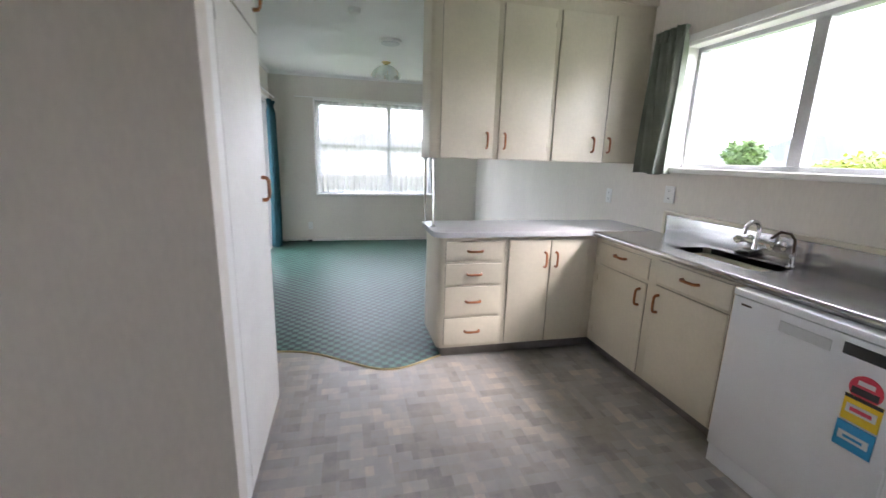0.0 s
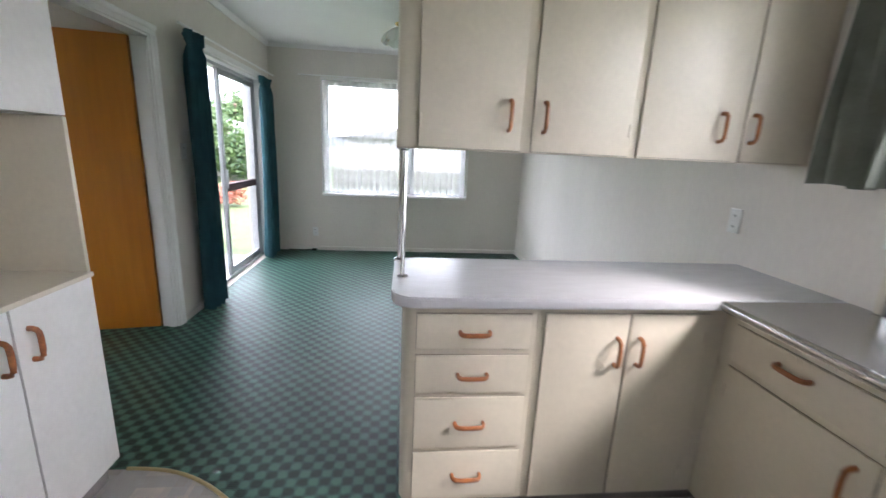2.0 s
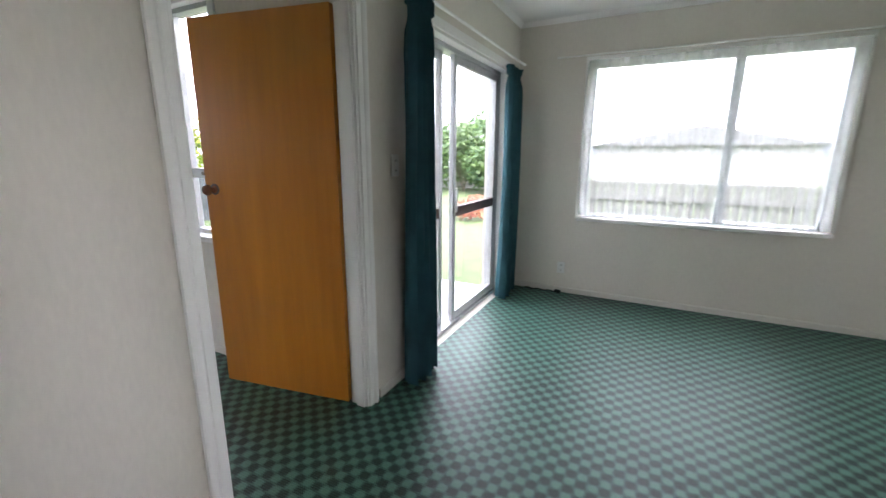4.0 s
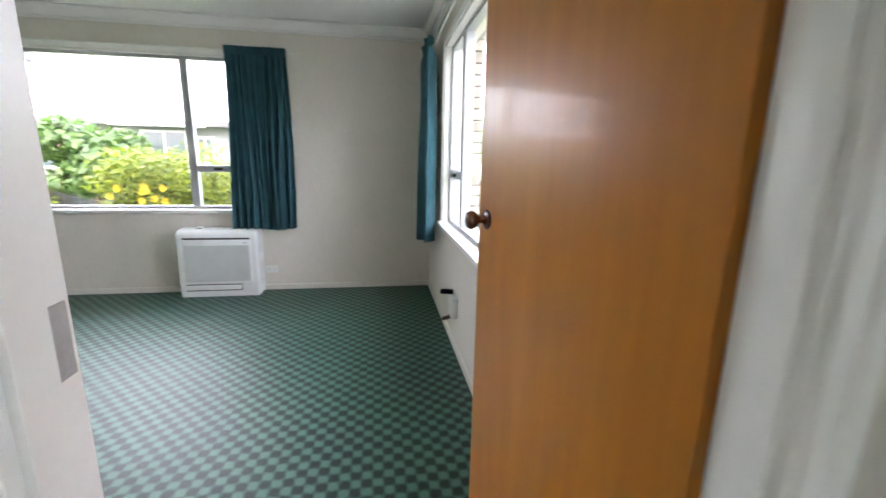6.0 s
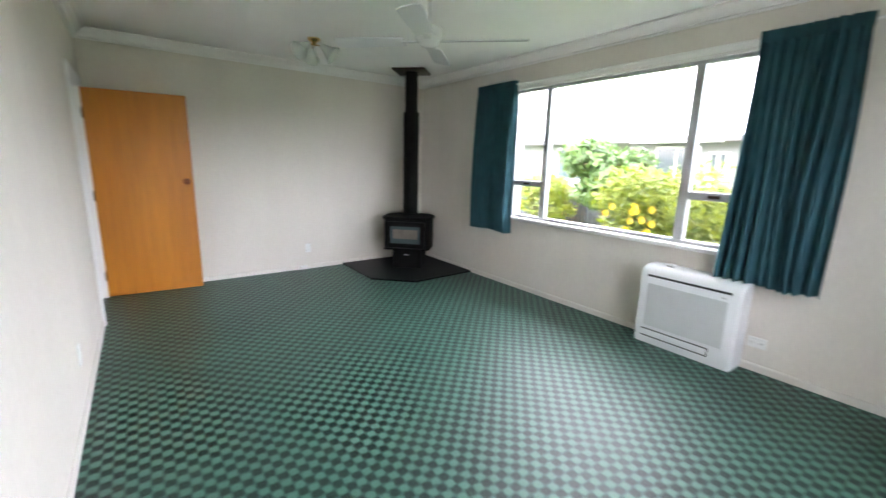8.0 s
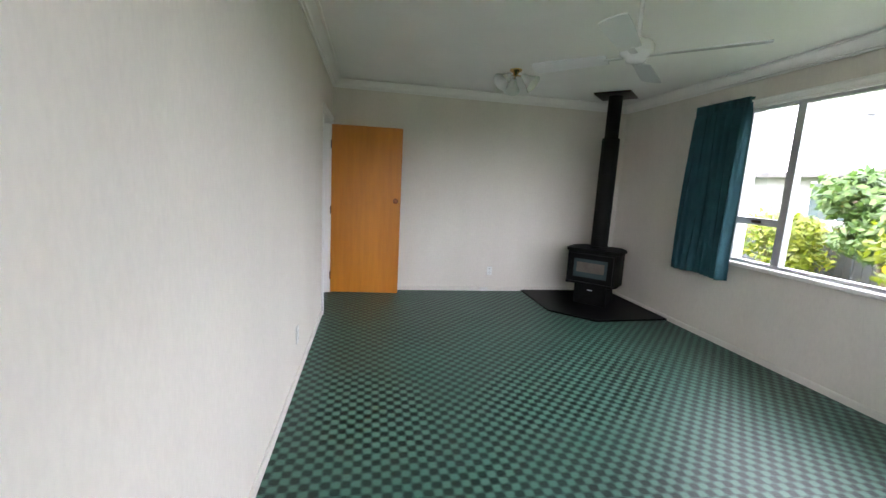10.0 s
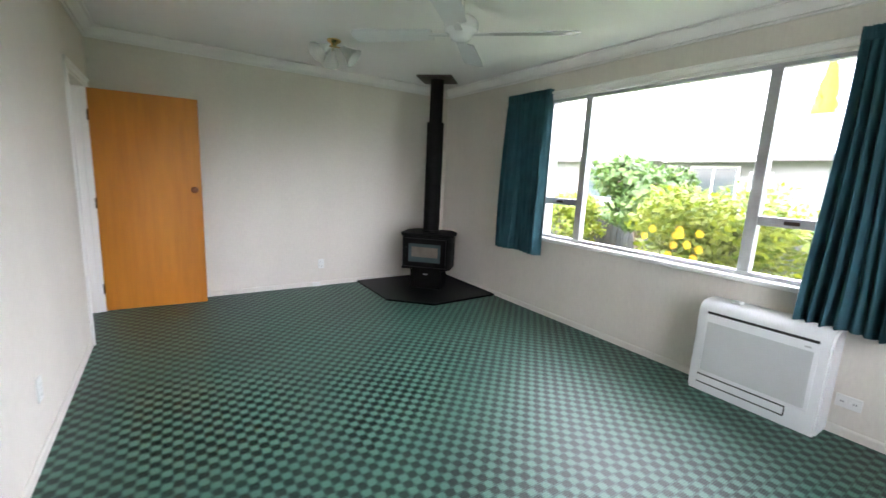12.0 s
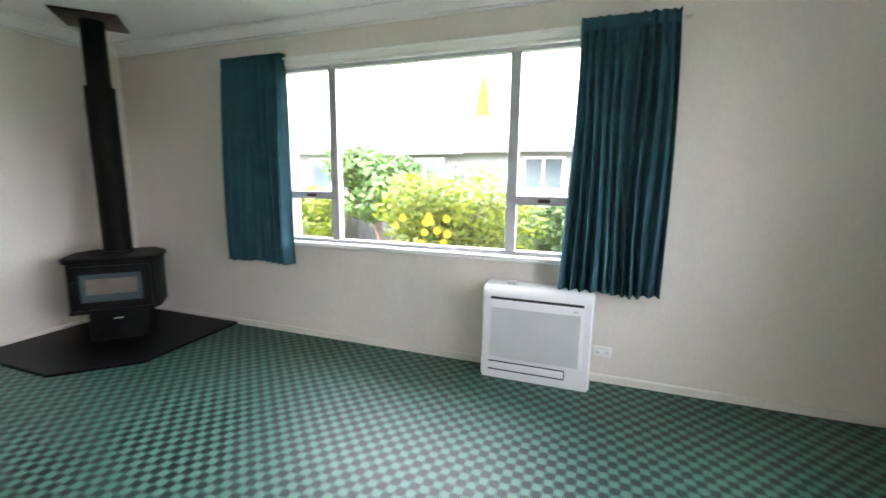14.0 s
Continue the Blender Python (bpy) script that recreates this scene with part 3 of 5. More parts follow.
def door_case(name, label, y0, y1, z1):
    top = thing(name, label, "door frame", (XL, (y0 + y1) / 2, 0), "", "structure")
    for y, s in ((y0, 1), (y1, -1)):
        part("jamb", box(XL - 0.004, XK + 0.004, y, y + s * 0.025, 0.002, z1 - 0.025, 0.002), M["trim"], top)
        part("stop", box(XL + 0.04, XK - 0.012, y + s * 0.025, y + s * 0.037, 0.002, z1 - 0.038, 0.002), M["trim"], top)
    part("head", box(XL - 0.004, XK + 0.004, y0, y1, z1 - 0.025, z1, 0.002), M["trim"], top)
    for x0, x1 in ((XK + 0.004, XK + 0.02), (XL - 0.02, XL - 0.004)):
        room = 1 if x0 > XL else -1
        wall_side = x0 if room > 0 else x1
        for edge, away in ((y0 + 0.012, -1), (y1 - 0.012, 1)):
            # thin rounded inner edge, hollow, thick outer bead
            outline = [(wall_side + room * d, edge + away * a) for d, a in MOULDING]
            part("architrave", prism(outline if room * away > 0 else outline[::-1], 0.002, z1 - 0.0125), M["trim"], top, "", 25)
        bm = bmesh.new()
        ends = [[bm.verts.new((wall_side + room * d, y, z1 - 0.012 + a)) for d, a in MOULDING] for y in (y0 - 0.055, y1 + 0.055)]
        n = len(MOULDING)
        for i in range(n):
            bm.faces.new((ends[0][i], ends[0][(i + 1) % n], ends[1][(i + 1) % n], ends[1][i]))
        bm.faces.new(ends[0])
        bm.faces.new(ends[1][::-1])
        bmesh.ops.recalc_face_normals(bm, faces=bm.faces[:])
        part("architrave", bm, M["trim"], top, "", 25)
    return top


case_a = door_case("door_1", "white painted door frame with moulded architraves", *DOOR_A[:2], DOOR_A[3])
part("strike_plate", box(XL + 0.004, XL + 0.03, DOOR_A[0] + 0.025, DOOR_A[0] + 0.0275, 1.08, 1.16, 0.001, 1), M["alu"], case_a, "worn metal strike plate")
case_b = door_case("door_2", "white painted frame of the far lounge doorway", *DOOR_B[:2], DOOR_B[3])


def door_leaf(label, hinge, angle, width):
    """A flush veneered leaf, built along +x from its hinge and turned about it."""
    top = thing("interior_door", label, "door")
    part("leaf", box(0.003, width, -0.019, 0.019, 0.012, 1.972, 0.0015, 1), M["door"], top)
    for s in (-1, 1):
        prof = [(0.024, 0.0), (0.026, 0.004), (0.012, 0.008), (0.011, 0.03), (0.02, 0.036), (0.028, 0.046), (0.029, 0.056), (0.022, 0.066), (0.008, 0.069)]
        bm = lathe([(r, 0.019 * s + s * h) for r, h in prof], 22, (width - 0.06, 0, 1.135), "y")
        k = part("knob", bm, M["knob"], top, "turned brown door knob", 50)
        part("rose", lathe([(0.028, s * 0.0188), (0.03, s * 0.021), (0.026, s * 0.0245)], 22, (width - 0.06, 0, 1.135), "y"), M["dark_metal"], k, "dark metal rose")
    for z in (0.22, 1.0, 1.75):
        part("hinge", lathe([(0.007, z - 0.045), (0.007, z + 0.045)], 10, (0.0, -0.02, 0)), M["dark_metal"], top, "dark steel hinge")
    part("latch", box(width - 0.001, width + 0.001, -0.011, 0.011, 1.095, 1.175), M["dark_metal"], top)
    top.matrix_world = pose(*hinge, 0, 0, angle)
    return top


door_leaf("orange varnished veneer door with round knob, wide open", (XL - 0.01, 4.88, 0), 190.0, 0.805)
door_leaf("orange varnished veneer door, open against the end wall", (XL - 0.005, -0.855, 0), 176.5, 0.81)


# ---- curtains ----
def curtain(label, axis, plane, a0, a1, z0, z1, folds, amp, material, seed=1, flare=0.0, category="curtain", heading=True, toward=1, rod=None, thick=0.003):
    rng = random.Random(seed)
    top = thing("curtain", label, category, ((a0 + a1) / 2, plane, z0) if axis == "x" else (plane, (a0 + a1) / 2, z0))
    nx, nz = folds * 10, 26
    phase = [rng.uniform(-0.9, 0.9) for _ in range(folds + 2)]
    size = [rng.uniform(0.35, 1.35) for _ in range(folds + 2)]
    bm = bmesh.new()
    grid = []
    for j in range(nz + 1):
        v = j / nz
        row = []
        for i in range(nx + 1):
            u = i / nx
            k = int(u * folds)
            f = u * folds - k
            s = size[k] * (1 - f) + size[k + 1] * f
            ph = phase[k] * (1 - f) + phase[k + 1] * f
            tight = 1 - 0.6 * math.exp(-(((v - 0.955) / 0.02) ** 2))
            wav = math.sin(2 * math.pi * (u * folds) + ph + 0.5 * math.sin(3 * v + k)) + 0.3 * math.sin(4 * math.pi * u * folds + 2 * ph)
            off = amp * s * tight * wav * (0.75 + 0.4 * (1 - v))
            along = a0 + (a1 - a0) * u + (u - 0.5) * flare * (1 - v) + 0.012 * math.sin(7 * u + 4 * v + seed)
            z = z0 + (z1 - z0) * v + 0.006 * math.sin(9 * u + seed) * (1 - v)
            p = (along, plane + off, z) if axis == "x" else (plane + off, along, z)
            row.append(bm.verts.new(p))
        grid.append(row)
    for j in range(nz):
        for i in range(nx):
            bm.faces.new((grid[j][i], grid[j][i + 1], grid[j + 1][i + 1], grid[j + 1][i]))
    if thick:
        bmesh.ops.recalc_face_normals(bm, faces=bm.faces[:])
        bmesh.ops.solidify(bm, geom=bm.faces[:], thickness=thick)
    part("drape", bm, material, top, "", 70)
    if heading:
        hb = bmesh.new()
        n = folds * 3
        for i in range(n):
            c = a0 + (a1 - a0) * (i + 0.5) / n
            w = (a1 - a0) / n * 0.42
            d = 0.012 + 0.01 * rng.random()
            add_box(hb, *((c - w, c + w, plane - d, plane + d) if axis == "x" else (plane - d, plane + d, c - w, c + w)), z1 - 0.07 - 0.01 * rng.random(), z1 + 0.002 + 0.004 * rng.random())
        bmesh.ops.bevel(hb, geom=hb.edges[:], offset=0.006, segments=2, affect="EDGES")
        part("pleat_heading", hb, material, top, "pinch-pleated heading")
    return top


curtain("short teal pleated curtain at the lounge window, drawn back", "y", XW + 0.085, 0.33, 0.93, 0.63, 2.255, 9, 0.036, M["teal"], 3, 0.06)
curtain("short teal pleated curtain hanging over the heat pump", "y", XW + 0.09, 3.09, 3.61, 0.63, 2.255, 10, 0.04, M["teal"], 5, 0.06)
curtain("short teal pleated curtain at the side window corner", "x", YN - 0.115, -3.92, -3.52, 0.64, 2.24, 6, 0.055, M["teal"], 7, 0.1)
curtain("floor-length teal curtain beside the sliding door", "y", XK + 0.1, 5.17, 5.42, 0.03, 2.1, 7, 0.058, M["teal"], 9, 0.08)
curtain("floor-length teal curtain in the dining corner", "y", XK + 0.065, 6.83, 7.13, 0.03, 2.06, 6, 0.042, M["teal"], 11, 0.06)
curtain("sage green kitchen curtain gathered beside the window", "y", XE - 0.075, 3.0, 3.25, 1.3, 2.22, 5, 0.05, M["kgreen"], 13, 0.02)
curtain("white net curtain across the dining window", "x", YD - 0.03, 0.14, 1.96, 0.78, 2.125, 22, 0.012, M["sheer"], 15, 0.0, "net curtain", False, thick=0)


def rail_along(name, label, p, q, r, material):
    ob = thing(name, label, "curtain rail", p)
    part("track", tube([p, [(a + b) / 2 for a, b in zip(p, q)], q], r, 10), material, ob)
    for e in (p, q):
        part("finial", lathe([(r * 1.5, -0.008), (r * 1.8, 0), (r * 1.5, 0.008)], 12, e), material, ob)
    return ob


rail_along("curtain_rail", "white curtain rail above the dining window", (-0.12, YD - 0.03, 2.17), (2.05, YD - 0.03, 2.17), 0.008, M["trim"])
rail_along("curtain_rail", "white curtain rail above the sliding doors", (XK + 0.075, 5.15, 2.13), (XK + 0.075, 7.25, 2.13), 0.009, M["trim"])
rail_along("curtain_rail", "white curtain rail above the lounge window", (XW + 0.07, 0.3, 2.22), (XW + 0.07, 3.65, 2.22), 0.009, M["trim"])
rail_along("curtain_rail", "white curtain rail above the side window", (-3.93, YN - 0.07, 2.22), (-1.3, YN - 0.07, 2.22), 0.009, M["trim"])


# ---- kitchen ----
def handle(parent, centre, along, out, length=0.1):
    """A rounded wooden D handle; along and out are unit axes."""
    c, a, o = Vector(centre), Vector(along), Vector(out)
    h = length / 2
    pts = [c - a * h, c - a * h + o * 0.012, c - a * (h - 0.003) + o * 0.022, c - a * (h - 0.012) + o * 0.029, c - a * h * 0.4 + o * 0.031]
    pts += [c + a * h * 0.4 + o * 0.031, c + a * (h - 0.012) + o * 0.029, c + a * (h - 0.003) + o * 0.022, c + a * h + o * 0.012, c + a * h]
    return part("handle", tube(pts, 0.0072, 10, 1.15), M["handle"], parent, "brown wooden handle", 60)


def front(parent, name, axis, face, a0, a1, z0, z1, material, hand=None, sign=-1, hinge=None, thick=0.009):
    """A drawer or door front on a cabinet. face: the cabinet's face; sign: the way out of it. hand: (kind, along, z)."""
    p0, p1 = face + sign * 0.002, face + sign * (0.002 + thick)
    bm = box(a0, a1, p0, p1, z0, z1, 0.0022) if axis == "x" else box(p0, p1, a0, a1, z0, z1, 0.0022)
    ob = part(name, bm, material, parent)
    # slightly larger plate behind the front, coloured as its gap's shade
    g0, g1, e = face + sign * 0.0004, face + sign * 0.0018, 0.0016
    part("rebate", box(a0 - e, a1 + e, g0, g1, z0 - e, z1 + e) if axis == "x" else box(g0, g1, a0 - e, a1 + e, z0 - e, z1 + e), M["rebate"], ob, "dark line for the shade round the front")
    o = (0, sign, 0) if axis == "x" else (sign, 0, 0)
    if hand:
        kind, at, z = hand
        c = (at, p1, z) if axis == "x" else (p1, at, z)
        way = (0, 0, 1) if kind == "v" else ((1, 0, 0) if axis == "x" else (0, 1, 0))
        handle(ob, c, way, o)
    if hinge is not None:
        for z in (z0 + 0.09, z1 - 0.09):
            q = (hinge - 0.005, hinge + 0.005, p1 - 0.003, p1 + 0.004) if axis == "x" else (p1 - 0.003, p1 + 0.004, hinge - 0.005, hinge + 0.005)
            part("hinge", box(*q, z - 0.025, z + 0.025, 0.002, 1), material, ob, "painted butt hinge")
    return ob


unit = thing("drawer_cabinet", "cream painted base cabinet with four drawers", "cabinet", (1.38, 3.35, 0))
part("body", prism([(1.145, 3.18), (1.155, 3.158), (1.175, 3.142), (1.6, 3.142), (1.6, 3.575), (1.145, 3.575)], 0.09, 0.862), M["cab"], unit)
part("toe_kick", box(1.19, 1.6, 3.2, 3.55, 0.002, 0.09), M["kick"], unit)
for z0, z1 in ((0.71, 0.835), (0.545, 0.685), (0.325, 0.525), (0.115, 0.305)):
    front(unit, "drawer", "x", 3.142, 1.19, 1.578, z0, z1, M["cab"], ("h", 1.385, (z0 + z1) / 2))
unit = thing("base_cabinet", "cream painted corner base cabinet with two doors", "cabinet", (2.0, 3.35, 0))
part("body", box(1.602, XE - 0.002, 3.142, 3.575, 0.09, 0.862, 0.002), M["cab"], unit)
part("toe_kick", box(1.602, XE - 0.002, 3.2, 3.55, 0.002, 0.09), M["kick"], unit)
front(unit, "door", "x", 3.142, 1.628, 1.927, 0.1, 0.838, M["cab"], ("v", 1.89, 0.7), hinge=1.633)
front(unit, "door", "x", 3.142, 1.936, 2.225, 0.1, 0.838, M["cab"], ("v", 1.972, 0.7), hinge=2.22)
unit = thing("sink_cabinet", "cream painted cabinet under the steel sink bench", "cabinet", (2.5, 2.5, 0))
part("body", box(2.29, XE - 0.002, 1.98, 3.138, 0.09, 0.862, 0.002), M["cab"], unit)
part("toe_kick", box(2.35, XE - 0.002, 1.98, 3.138, 0.002, 0.09), M["kick"], unit)
front(unit, "drawer", "y", 2.29, 2.6, 3.08, 0.7, 0.825, M["cab"], ("h", 2.85, 0.775))
front(unit, "drawer", "y", 2.29, 2.056, 2.53, 0.712, 0.835, M["cab"], ("h", 2.29, 0.78))
front(unit, "door", "y", 2.29, 2.6, 3.08, 0.1, 0.672, M["cab"], ("v", 2.645, 0.58), hinge=3.075)
front(unit, "door", "y", 2.29, 2.056, 2.53, 0.1, 0.69, M["cab"], ("v", 2.492, 0.59), hinge=2.061)
unit = thing("end_cabinet", "cream painted base cabinet beyond the dishwasher", "cabinet", (2.5, 1.1, 0))
part("body", box(2.29, XE - 0.002, 0.7, 1.35, 0.09, 0.862, 0.002), M["cab"], unit)
part("toe_kick", box(2.35, XE - 0.002, 0.7, 1.35, 0.002, 0.09), M["kick"], unit)
front(unit, "door", "y", 2.29, 0.73, 1.32, 0.1, 0.83, M["cab"], ("v", 1.27, 0.6))

outline = [(XE - 0.002, 3.612), (1.16, 3.612), (1.125, 3.6), (1.108, 3.57), (1.104, 3.2), (1.112, 3.155), (1.13, 3.128), (1.16, 3.113), (1.2, 3.108), (XE - 0.002, 3.108)]
bench = thing("peninsula_benchtop", "pale grey laminate benchtop with a rounded corner", "benchtop", (1.9, 3.36, 0.864))
part("slab", prism(outline[::-1], 0.864, 0.9, 0.004), M["laminate"], bench)
part("edge_strip", box(1.2, 2.22, 3.1055, 3.1078, 0.868, 0.892, 0.0008, 1), M["laminate"], bench, "pale grey edging strip")
top = thing("sink_bench", "stainless steel sink bench with a single bowl", "sink", (2.45, 2.0, 0.86))
B0, B1, C0, C1 = 2.4, 2.64, 2.06, 2.57
for n, q in (("front_edge", (2.24, B0, 0.7, 3.104)), ("back_ledge", (B1, XE - 0.004, 0.7, 3.104)), ("deck", (B0, B1, 0.7, C0)), ("drainer", (B0, B1, C1, 3.104))):
    part(n, box(*q, 0.864, 0.898), M["steel"], top)
part("rim", tube([(2.242, 0.7, 0.884), (2.242, 1.9, 0.884), (2.242, 3.104, 0.884)], 0.016, 12), M["steel"], top)
bm = prism([(B0 + 0.03, C0), (B1 - 0.03, C0), (B1, C0 + 0.03), (B1, C1 - 0.03), (B1 - 0.03, C1), (B0 + 0.03, C1), (B0, C1 - 0.03), (B0, C0 + 0.03)], 0.72, 0.896)
bmesh.ops.delete(bm, geom=[f for f in bm.faces if f.normal.z > 0.9], context="FACES")
bmesh.ops.recalc_face_normals(bm, faces=bm.faces[:])
part("bowl", bm, M["steel"], top)
part("waste", lathe([(0.03, 0.722), (0.034, 0.726), (0.02, 0.727)], 20, (2.5, 2.4, 0)), M["dark_metal"], top)
part("upstand", box(XE - 0.024, XE - 0.004, 0.7, 2.985, 0.898, 1.03, 0.004), M["steel"], top)
part("upstand_trim", box(XE - 0.03, XE - 0.002, 0.7, 3.01, 1.031, 1.055, 0.004), M["cab"], top, "cream painted timber capping")
part("upstand_end", box(XE - 0.03, XE - 0.002, 2.986, 3.01, 0.9, 1.031, 0.003), M["cab"], top, "cream painted timber capping")

tap = thing("sink_tap", "chrome wall-mounted mixer tap with a swan neck", "tap", (2.68, 2.28, 0.99))
TX = XE - 0.024
part("body", tube([(TX - 0.05, 2.19, 0.985), (TX - 0.055, 2.28, 0.985), (TX - 0.05, 2.37, 0.985)], 0.013, 14), M["chrome"], tap)
for y in (2.19, 2.37):
    part("inlet", lathe([(0.024, -0.0), (0.026, -0.006), (0.013, -0.012), (0.013, -0.055)], 18, (TX, y, 0.985), "x"), M["chrome"], tap)
    part("tap_handle", lathe([(0.012, -0.05), (0.02, -0.06), (0.021, -0.085), (0.012, -0.095)], 16, (TX, y, 0.985), "x"), M["chrome"], tap)
neck = [(TX - 0.055, 2.28, 0.985), (TX - 0.055, 2.28, 1.05)] + [(TX - 0.1 + 0.045 * math.cos(a), 2.28, 1.05 + 0.045 * math.sin(a)) for a in np.linspace(0.2, 2.9, 9)] + [(TX - 0.148, 2.28, 1.03)]
part("spout", tube(neck, 0.011, 12), M["chrome"], tap)
part("stem", lathe([(0.022, 0.95), (0.018, 0.97), (0.018, 1.0), (0.012, 1.01)], 16, (TX - 0.055, 2.28, 0)), M["chrome"], tap)
tap2 = thing("filter_tap", "slim chrome filter tap with a dark spout", "tap", (2.62, 2.08, 0.9))
part("base", lathe([(0.022, 0.899), (0.022, 0.905), (0.012, 0.915), (0.012, 0.97)], 16, (2.65, 2.1, 0)), M["chrome"], tap2)
part("spout", tube([(2.65, 2.1, 0.96), (2.645, 2.1, 1.03), (2.63, 2.115, 1.06), (2.6, 2.14, 1.065), (2.57, 2.16, 1.03)], 0.007, 10), M["dark_metal"], tap2)
part("lever", tube([(2.65, 2.1, 0.955), (2.62, 2.08, 0.97), (2.58, 2.06, 0.965)], 0.008, 10), M["chrome"], tap2)
plug = thing("sink_plug", "black rubber sink plug with a chrome rim", "plug", (2.655, 2.36, 0.9))
part("disc", lathe([(0.032, 0.899), (0.034, 0.908), (0.024, 0.918), (0.006, 0.92)], 20, (2.655, 2.36, 0)), M["rubber"], plug)
part("ring", lathe([(0.01, 0.9185), (0.012, 0.924), (0.006, 0.93)], 14, (2.655, 2.36, 0)), M["chrome"], plug)

dw = thing("dishwasher", "white freestanding dishwasher with energy labels on its door", "dishwasher", (2.45, 1.67, 0))
part("body", box(2.215, XE - 0.005, 1.372, 1.968, 0.01, 0.828, 0.004), M["appliance"], dw)
part("lid", box(2.185, XE - 0.005, 1.368, 1.972, 0.832, 0.861, 0.006), M["appliance"], dw)
part("plinth", box(2.2, 2.214, 1.374, 1.966, 0.01, 0.1, 0.003), M["appliance"], dw)
dd = part("door", box(2.19, 2.213, 1.37, 1.97, 0.105, 0.828, 0.006), M["appliance"], dw)
part("handle_recess", box(2.187, 2.1895, 1.585, 1.765, 0.752, 0.793, 0.001, 1), M["panelgrey"], dd, "grey recessed handle")
part("display", box(2.1865, 2.1895, 1.42, 1.55, 0.765, 0.806, 0.001, 1), M["ink"], dd, "black display panel")
part("badge", box(2.187, 2.1895, 1.885, 1.93, 0.795, 0.803, 0.0005, 1), M["dark_metal"], dd, "small dark maker's badge")
lab = part("label", lathe([(0.046, 2.1865), (0.046, 2.1893)], 28, (0, 1.463, 0.672), "x"), M["red"], dd, "round red and white energy star label")
part("label_face", box(2.1855, 2.1863, 1.425, 1.5, 0.648, 0.672), M["ink"], lab)
part("label_star", box(2.1855, 2.1863, 1.44, 1.486, 0.682, 0.698), M["paper"], lab)
lab = part("label", box(2.186, 2.1893, 1.408, 1.512, 0.548, 0.64, 0.0005, 1), M["yellow"], dd, "yellow energy rating label")
part("label_face", box(2.1848, 2.1858, 1.418, 1.502, 0.578, 0.61), M["paper"], lab)
part("label_bar", box(2.1836, 2.1846, 1.43, 1.49, 0.587, 0.6), M["red"], lab)
part("label_edge", box(2.1848, 2.1858, 1.408, 1.512, 0.628, 0.64), M["ink"], lab)
lab = part("label", box(2.186, 2.1893, 1.408, 1.516, 0.448, 0.54, 0.0005, 1), M["blue"], dd, "blue water rating label")
part("label_face", box(2.1848, 2.1858, 1.42, 1.505, 0.478, 0.508), M["paper"], lab)
part("label_bar", box(2.1836, 2.1846, 1.435, 1.49, 0.488, 0.497), M["blue"], lab)

up = thing("wall_cabinet", "cream painted four-door cupboards hung over the bench", "cabinet", (1.9, 3.5, 1.365))
part("body", prism([(1.108, 3.43), (1.115, 3.4), (1.14, 3.385), (XE - 0.002, 3.385), (XE - 0.002, 3.66), (1.108, 3.66)], 1.362, 2.44), M["cab"], up)
part("top_trim", box(1.1, XE - 0.002, 3.36, 3.665, 2.441, CEIL - 0.002, 0.004), M["cab"], up, "cream painted top moulding")
for a0, a1, hx, hg in ((1.185, 1.552, 1.505, 1.19), (1.594, 1.965, 1.632, 1.96), (2.0, 2.378, 2.312, 2.005), (2.416, 2.69, 2.442, 2.685)):
    front(up, "door", "x", 3.385, a0, a1, 1.368, 2.35, M["cab"], ("v", hx, 1.488), hinge=hg)
for px, py in ((1.141, 3.331), (1.126, 3.571)):
    pole = thing("support_pole", "slim chrome pole between bench and cupboards", "pole", (px, py, 0.9), "peninsula poles")
    hi = 1.362
    yy = max(py, 3.42)
    part("rod", tube([(px, py, 0.9), (px, (py + yy) / 2, (0.9 + hi) / 2), (px, yy, hi)], 0.008, 12), M["chrome"], pole)
    part("flange", lathe([(0.022, 0.9), (0.022, 0.904), (0.011, 0.909)], 18, (px, py, 0)), M["chrome"], pole)
    part("flange", lathe([(0.011, hi - 0.009), (0.02, hi - 0.004), (0.02, hi)], 18, (px, yy, 0)), M["chrome"], pole)

FX, PX = 0.04, 0.205
pan = thing("pantry_cupboard", "tall white painted pantry cupboard", "cupboard", (-0.2, 2.3, 0))
part("body", box(XK + 0.002, PX - 0.02, 1.792, 2.735, 0.1, CEIL - 0.002, 0.002), M["cabwhite"], pan)
part("toe_kick", box(XK + 0.002, PX - 0.06, 1.792, 2.735, 0.002, 0.1), M["kick"], pan)
front(pan, "door", "y", PX - 0.02, 2.06, 2.725, 0.105, 1.86, M["cabwhite"], ("v", 2.61, 1.205), 1, 2.065)
front(pan, "door", "y", PX - 0.02, 2.06, 2.725, 1.872, 2.46, M["cabwhite"], ("v", 2.66, 2.0), 1, 2.065)
front(pan, "panel", "y", PX - 0.02, 1.8, 2.052, 0.105, 2.46, M["cabwhite"], None, 1)
buf = thing("buffet_cupboard", "white cupboard with an open cream niche", "cupboard", (-0.2, 3.05, 0))
part("lower_body", box(XK + 0.002, FX - 0.02, 2.738, 3.4, 0.1, 0.862, 0.002), M["cabwhite"], buf)
part("shelf", box(XK + 0.002, FX, 2.738, 3.402, 0.863, 0.88, 0.003), M["cab"], buf, "cream painted niche shelf")
part("back", box(XK + 0.002, XK + 0.02, 2.738, 3.384, 0.881, 1.409), M["cab"], buf, "cream painted niche back")
part("side", box(XK + 0.002, FX - 0.01, 3.385, 3.402, 0.881, 1.409, 0.002), M["cab"], buf)
